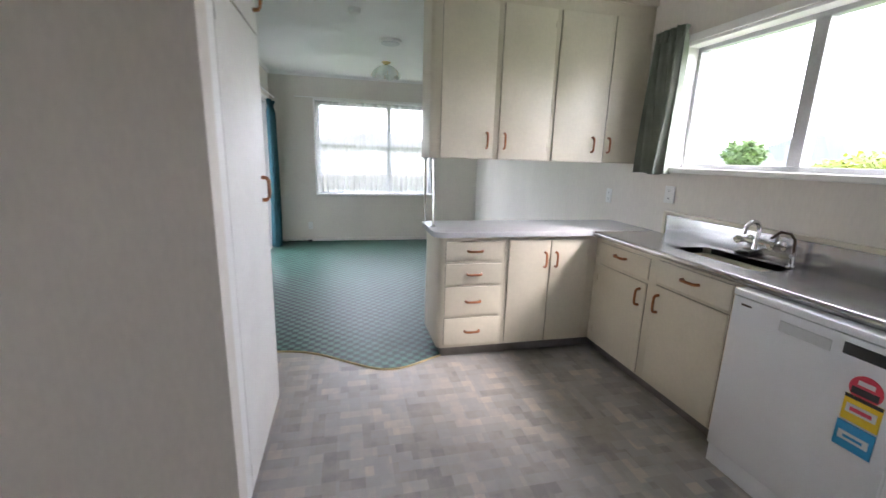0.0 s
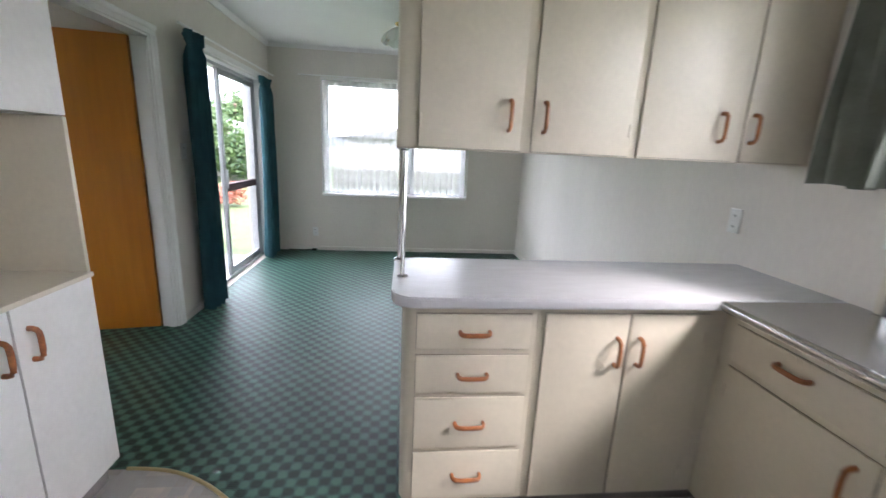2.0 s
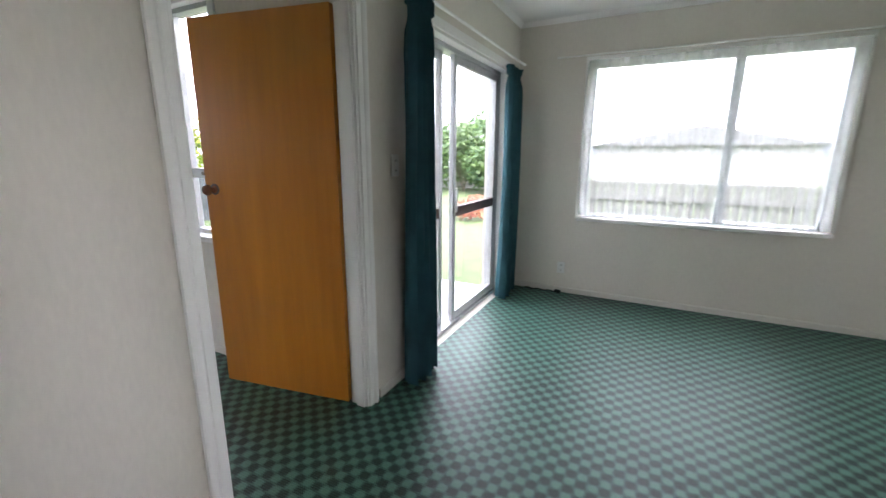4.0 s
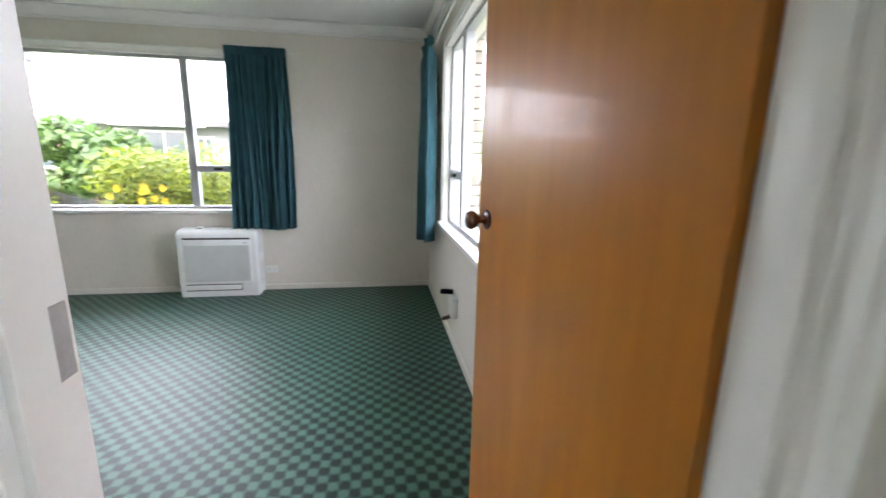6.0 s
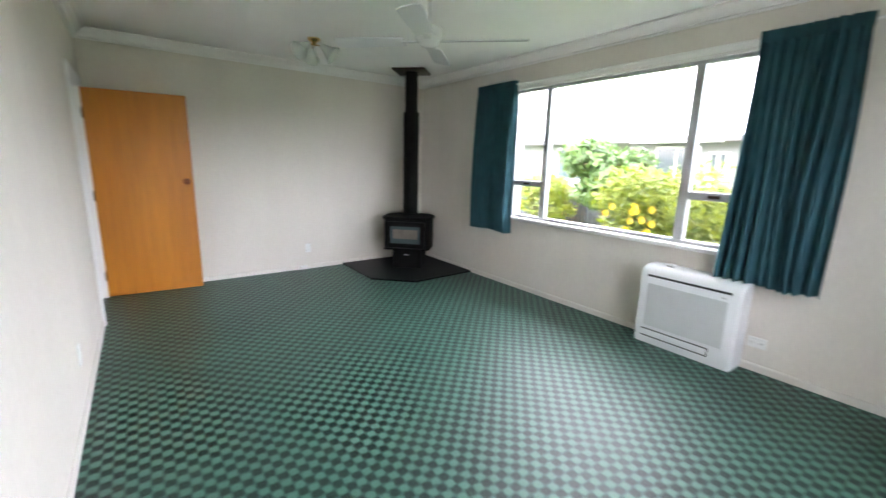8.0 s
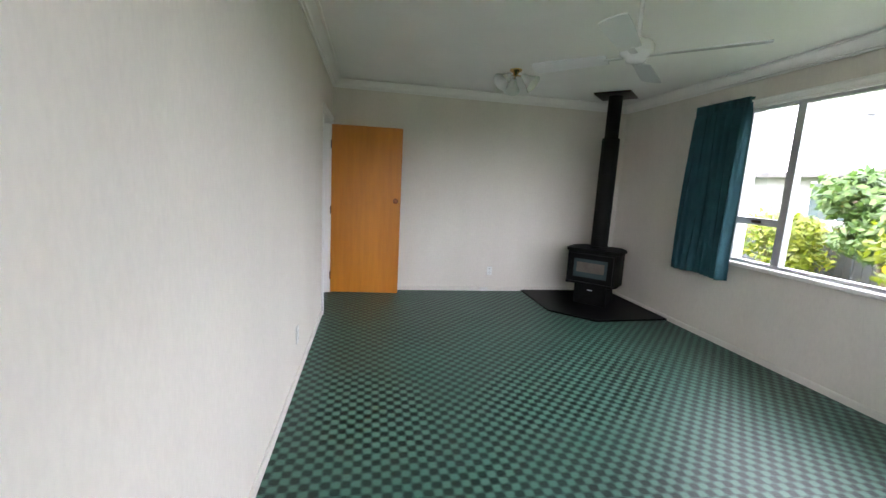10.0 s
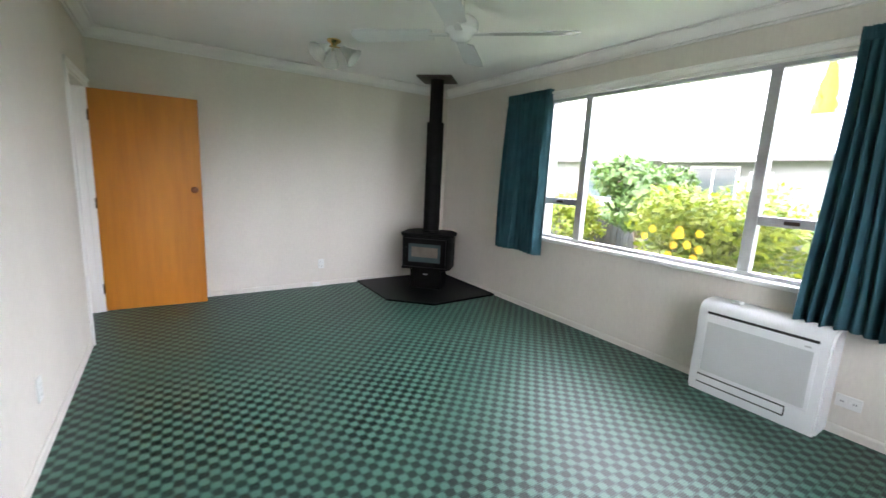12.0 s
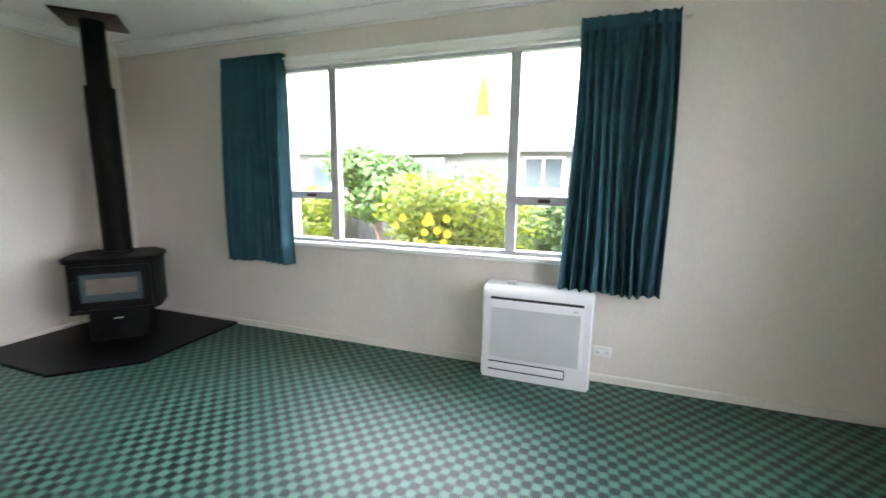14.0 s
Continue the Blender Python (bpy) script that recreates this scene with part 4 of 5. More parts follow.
part("upper_body", box(XK + 0.002, FX - 0.02, 2.738, 3.402, 1.41, CEIL - 0.002, 0.002), M["cabwhite"], buf)
part("toe_kick", box(XK + 0.002, FX - 0.06, 2.738, 3.395, 0.002, 0.1), M["kick"], buf)
for a0, a1, hy in ((2.75, 3.072, 3.025), (3.08, 3.4, 3.125)):
    front(buf, "door", "y", FX - 0.02, a0, a1, 0.105, 0.86, M["cabwhite"], ("v", hy, 0.735), 1)
    front(buf, "door", "y", FX - 0.02, a0, a1, 1.412, 2.46, M["cabwhite"], ("v", hy + 0.025, 1.565), 1)


def outlet(label, axis, face, at, z, sign, w=0.07, h=0.115, group="", kind_name="power_outlet"):
    ob = thing(kind_name, label, "outlet", (at, face, z) if axis == "x" else (face, at, z), group)

    def b(s0, s1, o0, o1, q0, q1, bevel=0.002):
        p0, p1 = face + sign * o0, face + sign * o1
        return box(s0, s1, p0, p1, q0, q1, bevel, 1) if axis == "x" else box(p0, p1, s0, s1, q0, q1, bevel, 1)

    part("plate", b(at - w / 2, at + w / 2, 0.0005, 0.009, z - h / 2, z + h / 2, 0.003), M["plastic"], ob)
    if h > w:
        spots = ((at, z + h * 0.22), (at, z - h * 0.22))
    else:
        spots = ((at - w * 0.24, z), (at + w * 0.24, z))
    for sx, sz in spots:
        s = part("socket", b(sx - 0.018, sx + 0.018, 0.009, 0.0105, sz - 0.018, sz + 0.018, 0.0005), M["plastic"], ob)
        for dx in (-0.006, 0.006):
            part("slot", b(sx + dx - 0.0015, sx + dx + 0.0015, 0.0106, 0.011, sz - 0.006, sz + 0.004, 0), M["ink"], s)
    for dx in (-0.012, 0.012):
        part("rocker", b(at + dx - 0.005, at + dx + 0.005, 0.009, 0.0125, z - 0.006, z + 0.006, 0.001), M["plastic"], ob)
    return ob


outlet("white wall outlet above the laminate bench", "y", XE, 3.675, 1.096, -1)
outlet("white double wall outlet above the sink bench", "y", XE, 3.008, 1.165, -1, 0.09, 0.115)
outlet("white wall outlet low on the dining wall", "x", YD, 0.02, 0.25, -1)
outlet("white light switch beside the doorway", "y", XK, 5.185, 1.265, 1, 0.07, 0.115, "", "light_switch")
outlet("white wall outlet beside the buffet", "y", XK, 3.72, 0.3, 1)
outlet("white wall outlet beside the heat pump", "y", XW, 3.345, 0.21, 1, 0.115, 0.075)
outlet("white wall outlet on the lounge end wall", "x", YS, -2.62, 0.27, 1)
outlet("white wall outlet on the papered wall", "y", XL, 1.4, 0.32, -1)

jack = thing("cable_outlet", "white low cable box on the skirting", "outlet", (-2.56, YS, 0.03))
part("box", box(-2.6, -2.5, YS + 0.014, YS + 0.05, 0.004, 0.05, 0.006), M["plastic"], jack)
part("cable", tube([(-2.6, YS + 0.03, 0.02), (-2.64, YS + 0.04, 0.012), (-2.68, YS + 0.025, 0.008)], 0.004, 8), M["plastic"], jack)
gas = thing("capped_outlet", "white wall box with black capped pipes", "wall fitting", (-2.85, YN, 0.28))
part("box", box(-2.85, -2.73, YN - 0.05, YN - 0.0005, 0.25, 0.4, 0.012), M["plastic"], gas)
part("cap", tube([(-2.83, YN - 0.02, 0.412), (-2.84, YN - 0.06, 0.416), (-2.86, YN - 0.1, 0.412)], 0.018, 12), M["rubber"], gas, "black pipe cap")
part("valve", tube([(-2.82, YN - 0.03, 0.25), (-2.84, YN - 0.05, 0.225), (-2.88, YN - 0.08, 0.2)], 0.014, 12), M["dark_metal"], gas, "dark pipe stub")
cord = thing("loose_cable", "short black cable lying along the dining skirting", "cable", (-0.1, YD - 0.06, 0.01))
part("cord", tube([(-0.32 + 0.03 * i, YD - 0.05 + 0.02 * math.sin(1.7 * i), 0.012) for i in range(12)], 0.006, 8), M["rubber"], cord)
part("plug", box(-0.02, 0.04, YD - 0.07, YD - 0.03, 0.004, 0.03, 0.006), M["rubber"], cord)
keys = thing("key_pouch", "small black pouch lying on the niche shelf", "pouch", (-0.18, 3.03, 0.88))
part("pouch", lathe([(0.03, 0.881), (0.042, 0.888), (0.036, 0.902), (0.015, 0.909)], 16, (-0.33, 3.25, 0)), M["rubber"], keys)
part("strap", tube([(-0.33, 3.28, 0.89), (-0.3, 3.32, 0.888), (-0.27, 3.31, 0.887)], 0.006, 8), M["rubber"], keys)


# ---- ceiling fittings ----
def glass_lamp(label, at, r, petals):
    ob = thing("ceiling_lamp", label, "ceiling lamp", at)
    x, y, z = at
    part("rose", lathe([(0.055, z - 0.001), (0.055, z - 0.012), (0.03, z - 0.025), (0.014, z - 0.05)], 20, (x, y, 0)), M["brass"], ob, "brass ceiling rose")
    bm = bmesh.new()
    n, rows = petals * 8, 9
    rings = []
    for j in range(rows):
        v = j / (rows - 1)
        ring = []
        for i in range(n):
            a = 2 * math.pi * i / n
            rr = (0.03 + (r - 0.03) * math.sin(v * 1.5)) * (1 + 0.07 * v * math.cos(petals * a))
            ring.append(bm.verts.new((x + rr * math.cos(a), y + rr * math.sin(a), z - 0.04 - 0.14 * v**1.6 + 0.012 * v * math.cos(petals * a))))
        rings.append(ring)
    for a, b in zip(rings, rings[1:]):
        for i in range(n):
            bm.faces.new((a[i], a[(i + 1) % n], b[(i + 1) % n], b[i]))
    bmesh.ops.solidify(bm, geom=bm.faces[:], thickness=0.003)
    sh = part("shade", bm, M["frost"], ob, "fluted glass shade with a wavy rim", 70)
    for k in range(petals):
        a = 2 * math.pi * k / petals
        part("rib", tube([(x + rr * math.cos(a), y + rr * math.sin(a), z - 0.042 - 0.14 * v**1.6 + 0.008 * v) for v, rr in ((v, (0.03 + (r - 0.03) * math.sin(v * 1.5)) * (1 + 0.075 * v)) for v in np.linspace(0, 1, 8))], 0.0025, 6), M["brass"], sh)
    part("bulb", lathe([(0.013, z - 0.05), (0.014, z - 0.075), (0.03, z - 0.11), (0.028, z - 0.13), (0.01, z - 0.145)], 16, (x, y, 0)), M["plastic"], ob, "white bulb")
    return ob


glass_lamp("fluted glass ceiling lamp with brass rose", (1.09, 6.15, CEIL), 0.17, 8)
lamp = thing("ceiling_lamp", "brass ceiling lamp with three glass bell shades", "ceiling lamp", (-2.41, 0.095, CEIL))
part("rose", lathe([(0.06, CEIL - 0.001), (0.06, CEIL - 0.012), (0.03, CEIL - 0.03), (0.016, CEIL - 0.06)], 20, (-2.41, 0.095, 0)), M["brass"], lamp, "brass ceiling rose")
for k in range(3):
    a = 2 * math.pi * k / 3 + 0.4
    c, s = math.cos(a), math.sin(a)
    arm = part("arm", tube([(-2.41 + c * q, 0.095 + s * q, CEIL - 0.055 - h) for q, h in ((0.0, 0.0), (0.04, 0.005), (0.07, 0.015))], 0.006, 8), M["brass"], lamp)
    bm = lathe([(0.022, 0.0), (0.034, 0.04), (0.052, 0.085), (0.078, 0.13), (0.088, 0.142)], 24)
    bmesh.ops.delete(bm, geom=[f for f in bm.faces if len(f.verts) > 4], context="FACES")
    bmesh.ops.solidify(bm, geom=bm.faces[:], thickness=0.0025)
    bmesh.ops.transform(bm, matrix=Matrix.Translation((-2.41 + c * 0.07, 0.095 + s * 0.07, CEIL - 0.06)) @ Matrix.Rotation(radians(128), 4, Vector((-s, c, 0))), verts=bm.verts[:])
    part("shade", bm, M["frost"], lamp, "clear glass bell shade", 60)
smoke = thing("smoke_alarm", "white round smoke alarm on the ceiling", "smoke alarm", (0.66, 4.3, CEIL))
part("base", lathe([(0.052, CEIL - 0.001), (0.052, CEIL - 0.012)], 24, (0.66, 4.3, 0)), M["plastic"], smoke)
part("cover", lathe([(0.048, CEIL - 0.0125), (0.046, CEIL - 0.035), (0.03, CEIL - 0.042)], 24, (0.66, 4.3, 0)), M["plastic"], smoke)
disc = thing("ceiling_disc_light", "flat white round ceiling light", "ceiling light", (1.035, 5.14, CEIL))
part("rim", lathe([(0.115, CEIL - 0.001), (0.115, CEIL - 0.02), (0.1, CEIL - 0.028)], 32, (1.035, 5.14, 0)), M["plastic"], disc)
part("diffuser", lathe([(0.098, CEIL - 0.0285), (0.09, CEIL - 0.036), (0.02, CEIL - 0.04)], 32, (1.035, 5.14, 0)), M["panelgrey"], disc)

FAN = (-2.455, 1.975)
fan = thing("ceiling_fan", "white four-blade ceiling fan on a short rod, at rest", "ceiling fan", (*FAN, CEIL))
part("canopy", lathe([(0.06, CEIL - 0.001), (0.06, CEIL - 0.03), (0.025, CEIL - 0.06)], 24, (*FAN, 0)), M["appliance"], fan)
part("rod", lathe([(0.012, CEIL - 0.06), (0.012, 2.19)], 12, (*FAN, 0)), M["appliance"], fan)
part("motor", lathe([(0.03, 2.195), (0.07, 2.182), (0.088, 2.16), (0.088, 2.12), (0.06, 2.1), (0.05, 2.08), (0.03, 2.07)], 28, (*FAN, 0)), M["appliance"], fan)
for k in range(4):
    a = radians(136 + 90 * k)
    turn = pose(*FAN, 2.105, 0, 0, math.degrees(a))
    bm = box(0.07, 0.17, -0.018, 0.018, -0.004, 0.002, 0.0015, 1)
    bmesh.ops.transform(bm, matrix=turn, verts=bm.verts[:])
    br = part("bracket", bm, M["appliance"], fan)
    bm = prism([(0.15, -0.05), (0.5, -0.064), (0.575, -0.06), (0.59, -0.035), (0.59, 0.035), (0.575, 0.06), (0.5, 0.064), (0.15, 0.05)], -0.003, 0.003)
    bmesh.ops.transform(bm, matrix=turn @ pose(0, 0, 0, 11, 0, 0), verts=bm.verts[:])
    part("blade", bm, M["appliance"], fan, "pale grey-white blade")

# ---- wood burner ----
hearth = structure("hearth", prism([(XW + 0.002, YS + 0.002), (-3.075, YS + 0.002), (-3.075, -0.1), (-3.46, 0.275), (XW + 0.002, 0.23)], 0.0015, 0.02, 0.004), M["hearth"], "black tiled corner hearth under the wood burner", "hearth")
SP, SA = (-3.8, -0.43), 45.0
stove = thing("wood_burner", "black steel wood burner with a glass door in the corner", "wood burner", (*SP, 0.02))


def stove_part(name, bm, material, parent, label=""):
    bmesh.ops.transform(bm, matrix=pose(*SP, 0, 0, 0, SA - 90), verts=bm.verts[:])
    return part(name, bm, material, parent, label)


# local +y faces into the room
stove_part("pedestal", prism([(-0.19, -0.17), (0.19, -0.17), (0.19, 0.16), (-0.19, 0.16)], 0.021, 0.27, 0.004), M["black"], stove)
body = stove_part("firebox", prism([(-0.2, -0.25), (0.2, -0.25), (0.3, -0.1), (0.3, 0.16), (0.27, 0.23), (-0.27, 0.23), (-0.3, 0.16), (-0.3, -0.1)], 0.271, 0.665, 0.006), M["black"], stove)
stove_part("top_plate", prism([(-0.22, -0.27), (0.22, -0.27), (0.32, -0.11), (0.32, 0.17), (0.285, 0.25), (-0.285, 0.25), (-0.32, 0.17), (-0.32, -0.11)], 0.666, 0.7, 0.008), M["black"], stove)
bm = bmesh.new()
for q in ((-0.255, 0.255, 0.305, 0.36), (-0.255, 0.255, 0.58, 0.64), (-0.255, -0.195, 0.36, 0.58), (0.195, 0.255, 0.36, 0.58)):
    add_box(bm, q[0], q[1], 0.231, 0.256, q[2], q[3])
sd = stove_part("door_frame", bm, M["black"], stove)
stove_part("glass", box(-0.195, 0.195, 0.24, 0.245, 0.36, 0.58), M["darkglass"], sd, "dark heat-proof glass")
stove_part("baffle", box(-0.16, 0.16, 0.2455, 0.248, 0.42, 0.54), M["firebrick"], sd, "pale brick lining behind the glass")
stove_part("door_handle", tube([(0.225, 0.256, 0.53), (0.225, 0.285, 0.53), (0.225, 0.29, 0.45), (0.225, 0.285, 0.43)], 0.008, 10), M["black"], sd)
stove_part("ash_lip", box(-0.27, 0.27, 0.231, 0.275, 0.275, 0.3, 0.004), M["black"], stove)
stove_part("badge", box(-0.03, 0.03, 0.1605, 0.163, 0.19, 0.2), M["alu"], stove, "small maker's plate")
flue = thing("flue_pipe", "black flue pipe rising from the burner to the ceiling", "flue", (*SP, 0.7))
FP = (SP[0] - 0.03, SP[1] - 0.03)
part("shield", lathe([(0.1, 0.72), (0.1, 2.0), (0.096, 2.0)], 28, (*FP, 0)), M["black"], flue)
part("pipe", lathe([(0.078, 0.7), (0.078, CEIL - 0.02)], 28, (*FP, 0)), M["black"], flue)
part("collar", lathe([(0.112, 0.7), (0.112, 0.719)], 28, (*FP, 0)), M["black"], flue)
bm = box(-0.2, 0.2, -0.2, 0.2, CEIL - 0.02, CEIL - 0.002, 0.003)
bmesh.ops.transform(bm, matrix=pose(*FP, 0, 0, 0, 45), verts=bm.verts[:])
part("ceiling_plate", bm, M["dark_metal"], flue, "dark brown square ceiling plate")

# ---- heat pump ----
hp = thing("heat_pump", "white floor-standing heat pump console under the window", "heat pump", (XW + 0.1, 2.89, 0.02))
X0, Y0, Y1, ZT = XW + 0.002, 2.57, 3.275, 0.635
bm = bmesh.new()
prof = [(X0, 0.0), (X0 + 0.195, 0.0), (X0 + 0.2, 0.02), (X0 + 0.2, ZT - 0.08), (X0 + 0.192, ZT - 0.045), (X0 + 0.17, ZT - 0.015), (X0 + 0.13, ZT), (X0, ZT)]
lo = [bm.verts.new((x, Y0, z + 0.003)) for x, z in prof]
hi = [bm.verts.new((x, Y1, z + 0.003)) for x, z in prof]
bm.faces.new(lo), bm.faces.new(hi[::-1])
for i in range(len(prof)):
    bm.faces.new((lo[i], hi[i], hi[(i + 1) % len(prof)], lo[(i + 1) % len(prof)]))
bmesh.ops.recalc_face_normals(bm, faces=bm.faces[:])
bmesh.ops.bevel(bm, geom=[e for e in bm.edges if abs(e.verts[0].co.y - e.verts[1].co.y) < 1e-5], offset=0.012, segments=3, affect="EDGES")
part("casing", bm, M["appliance"], hp)
part("outlet_slot", box(X0 + 0.196, X0 + 0.2025, Y0 + 0.06, Y1 - 0.06, ZT - 0.082, ZT - 0.066, 0.001, 1), M["ink"], hp, "dark air slot")
pn = part("front_panel", box(X0 + 0.199, X0 + 0.206, Y0 + 0.055, Y1 - 0.055, 0.14, ZT - 0.085, 0.004), M["appliance"], hp)
part("grille", box(X0 + 0.2055, X0 + 0.2075, Y0 + 0.07, Y1 - 0.075, 0.155, ZT - 0.135, 0.001, 1), M["panelgrey"], pn, "pale grey front screen")
part("badge", box(X0 + 0.2055, X0 + 0.207, Y1 - 0.12, Y1 - 0.09, ZT - 0.118, ZT - 0.108), M["alu"], pn)
lv = part("lower_flap", box(X0 + 0.199, X0 + 0.204, Y0 + 0.06, Y1 - 0.16, 0.07, 0.118, 0.002), M["appliance"], hp)
# solid black strips stand for the shade in the flap's gaps
for z in (0.0655, 0.1225):
    part("gap", box(X0 + 0.198, X0 + 0.2035, Y0 + 0.055, Y1 - 0.155, z - 0.004, z + 0.004), M["ink"], lv)
part("gap", box(X0 + 0.198, X0 + 0.2035, Y1 - 0.16, Y1 - 0.154, 0.0695, 0.1185), M["ink"], lv)
remote = thing("remote_control", "small cream remote lying on the heat pump", "remote control", (XW + 0.1, 2.72, 0.64))
part("case", box(XW + 0.06, XW + 0.13, 2.72, 2.78, ZT + 0.004, ZT + 0.022, 0.006), M["plastic"], remote)
part("screen", box(XW + 0.1, XW + 0.125, 2.73, 2.77, ZT + 0.0222, ZT + 0.0232), M["panelgrey"], remote)


# ---- outdoors ----
G = -0.4
structure("ground", box(-400, 400, -400, 400, G - 0.2, G), M["grass"], "mown green lawn around the house", "ground")
structure("path", box(-2.4, -0.7, 5.3, 8.2, G, G + 0.04), M["concrete"], "grey concrete patio outside the sliding doors", "path")
structure("step", box(-1.6, -0.7, 5.4, 7.2, G + 0.04, -0.06), M["concrete"], "concrete doorstep outside the sliding doors", "step")


def crown_bm(centre, size, count, leaf, seed, low=0.0):
    """Clumps of small folded leaves in an uneven shell."""
    rng = random.Random(seed)
    bm = bmesh.new()
    lobes = [(Vector((rng.uniform(-0.6, 0.6), rng.uniform(-0.6, 0.6), rng.uniform(-0.45, 0.6))), rng.uniform(0.4, 0.62)) for _ in range(14)]
    for _ in range(count):
        c, r = rng.choice(lobes)
        d = Vector((rng.gauss(0, 1), rng.gauss(0, 1), rng.gauss(0, 1))).normalized()
        p = c + d * r * rng.uniform(0.65, 1.08)
        q = Vector((centre[0] + p.x * size[0], centre[1] + p.y * size[1], centre[2] + p.z * size[2]))
        if q.z < low:
            continue
        a = Vector((rng.gauss(0, 1), rng.gauss(0, 1), rng.gauss(0, 0.6))).normalized()
        b = a.cross(d + Vector((0.01, 0.02, 0.4))).normalized()
        s = leaf * rng.uniform(0.6, 1.3)
        v = [bm.verts.new(q + w) for w in (-a * s, b * s * 0.45, a * s, -b * s * 0.45)]
        bm.faces.new(v)
    return bm


def bush(label, centre, size, count, leaf, material, seed, category="bush", flowers=0, trunk=None):
    base = (centre[0], centre[1], G)
    ob = thing("tree" if trunk else "bush", label, category, base)
    rng = random.Random(seed)
    if trunk:
        part("trunk", tube([(centre[0] + 0.05 * math.sin(2 * k), centre[1] + 0.04 * math.cos(3 * k), G + (centre[2] - G) * k / 5) for k in range(6)], trunk, 10), M["bark"], ob)
    for k in range(5):
        a = 2 * math.pi * k / 5 + seed
        part("limb", tube([base if not trunk else (centre[0], centre[1], G + (centre[2] - G) * 0.5), (centre[0] + 0.3 * size[0] * math.cos(a), centre[1] + 0.3 * size[1] * math.sin(a), centre[2]), (centre[0] + 0.6 * size[0] * math.cos(a), centre[1] + 0.6 * size[1] * math.sin(a), centre[2] + 0.4 * size[2])], 0.02 if not trunk else trunk * 0.5, 7), M["bark"], ob)
    tagged(part("crown", crown_bm(centre, size, count, leaf, seed, G + 0.02), material, ob, "", None), kind="stuff")
    for k in range(flowers):
        fb = bmesh.new()
        a, h = rng.gauss(-0.05, 0.32), rng.uniform(-0.15, 0.4)
        p = Vector((centre[0] + size[0] * math.cos(a) * 1.12, centre[1] + size[1] * math.sin(a) * 0.95, centre[2] + size[2] * h))
        for j in range(9):
            b = 2 * math.pi * j / 9
            u = Vector((0.4, math.cos(b), math.sin(b))) * 0.042
            w = Vector((0.25, math.cos(b + 0.5), math.sin(b + 0.5))) * 0.04
            fb.faces.new([fb.verts.new(q) for q in (p, p + u, p + (u + w) * 0.6, p + w)])
        part("flower", fb, M["flower"], ob, "yellow open flower", None)
    return ob


bush("rounded light green shrub on a short trunk by the fence", (-8.3, -0.47, 1.18), (0.85, 0.88, 0.64), 8000, 0.078, M["leaf"], 21, "bush", 0, 0.06)
bush("yellow-green flowering bush below the lounge window", (-6.6, 1.6, 0.6), (0.66, 1.0, 0.8), 8000, 0.05, M["leafy"], 22, "bush", 12)
bush("bright green bush beside the flowering one", (-7.6, 2.75, 0.6), (0.6, 0.75, 0.75), 4500, 0.055, M["leaf"], 23)
bush("green shrub against the dark fence", (-8.9, -2.7, 0.6), (0.7, 0.9, 0.6), 3800, 0.06, M["leafy"], 24)
bush("reddish-leaved shrub at the fence", (-8.4, 3.35, 1.3), (0.45, 0.5, 0.4), 2200, 0.05, M["leafred"], 25)
bush("low green shrub along the fence", (-8.9, 4.9, 0.5), (0.6, 1.2, 0.6), 3400, 0.055, M["leafd"], 26)
bush("clipped round topiary tree on a bare stem", (-9.3, 7.7, 1.3), (1.25, 1.6, 0.55), 11000, 0.06, M["leaf"], 27, "tree", 0, 0.07)
bush("tall green tree behind the garden", (-19.7, 10.9, 2.8), (1.9, 1.8, 1.9), 7000, 0.14, M["leaf"], 28, "tree", 0, 0.2)
bush("green garden tree beyond the patio", (-8.6, 28.0, 2.6), (2.2, 2.4, 1.8), 5000, 0.15, M["leafd"], 29, "tree", 0, 0.15)
bush("red flowering shrub beside the lawn", (-3.65, 13.7, -0.05), (0.5, 0.5, 0.3), 1800, 0.05, M["leafred"], 30)
bush("round green bush beyond the kitchen window", (11.0, 9.8, 1.6), (0.55, 0.6, 0.42), 3500, 0.08, M["leaf"], 31, "bush", 0, 0.06)
for k in range(6):
    bush("light green hedge behind the kitchen", (11.2, 7.3 - 1.5 * k, 1.15), (0.8, 0.95, 0.6), 2600, 0.08, M["leafy"], 40 + k)

for x, y, z, w, seed in ((-7.6, 22.0, 1.2, 1.6, 51), (-5.6, 21.5, 0.8, 1.3, 52), (-9.6, 23.0, 1.6, 1.9, 53)):
    bush("leafy green shrub past the lawn", (x, y, z), (w, w, w), 4200, 0.13, M["leafd"], seed)
for x, y, z, w, seed in ((-13.4, 9.2, 1.3, 1.2, 54), (-14.2, 12.0, 1.7, 1.5, 55), (-12.6, 14.6, 1.4, 1.3, 56)):
    bush("green hedge shrub behind the dark fence", (x, y, z), (w, w * 1.2, w), 4200, 0.1, M["leafy"], seed)

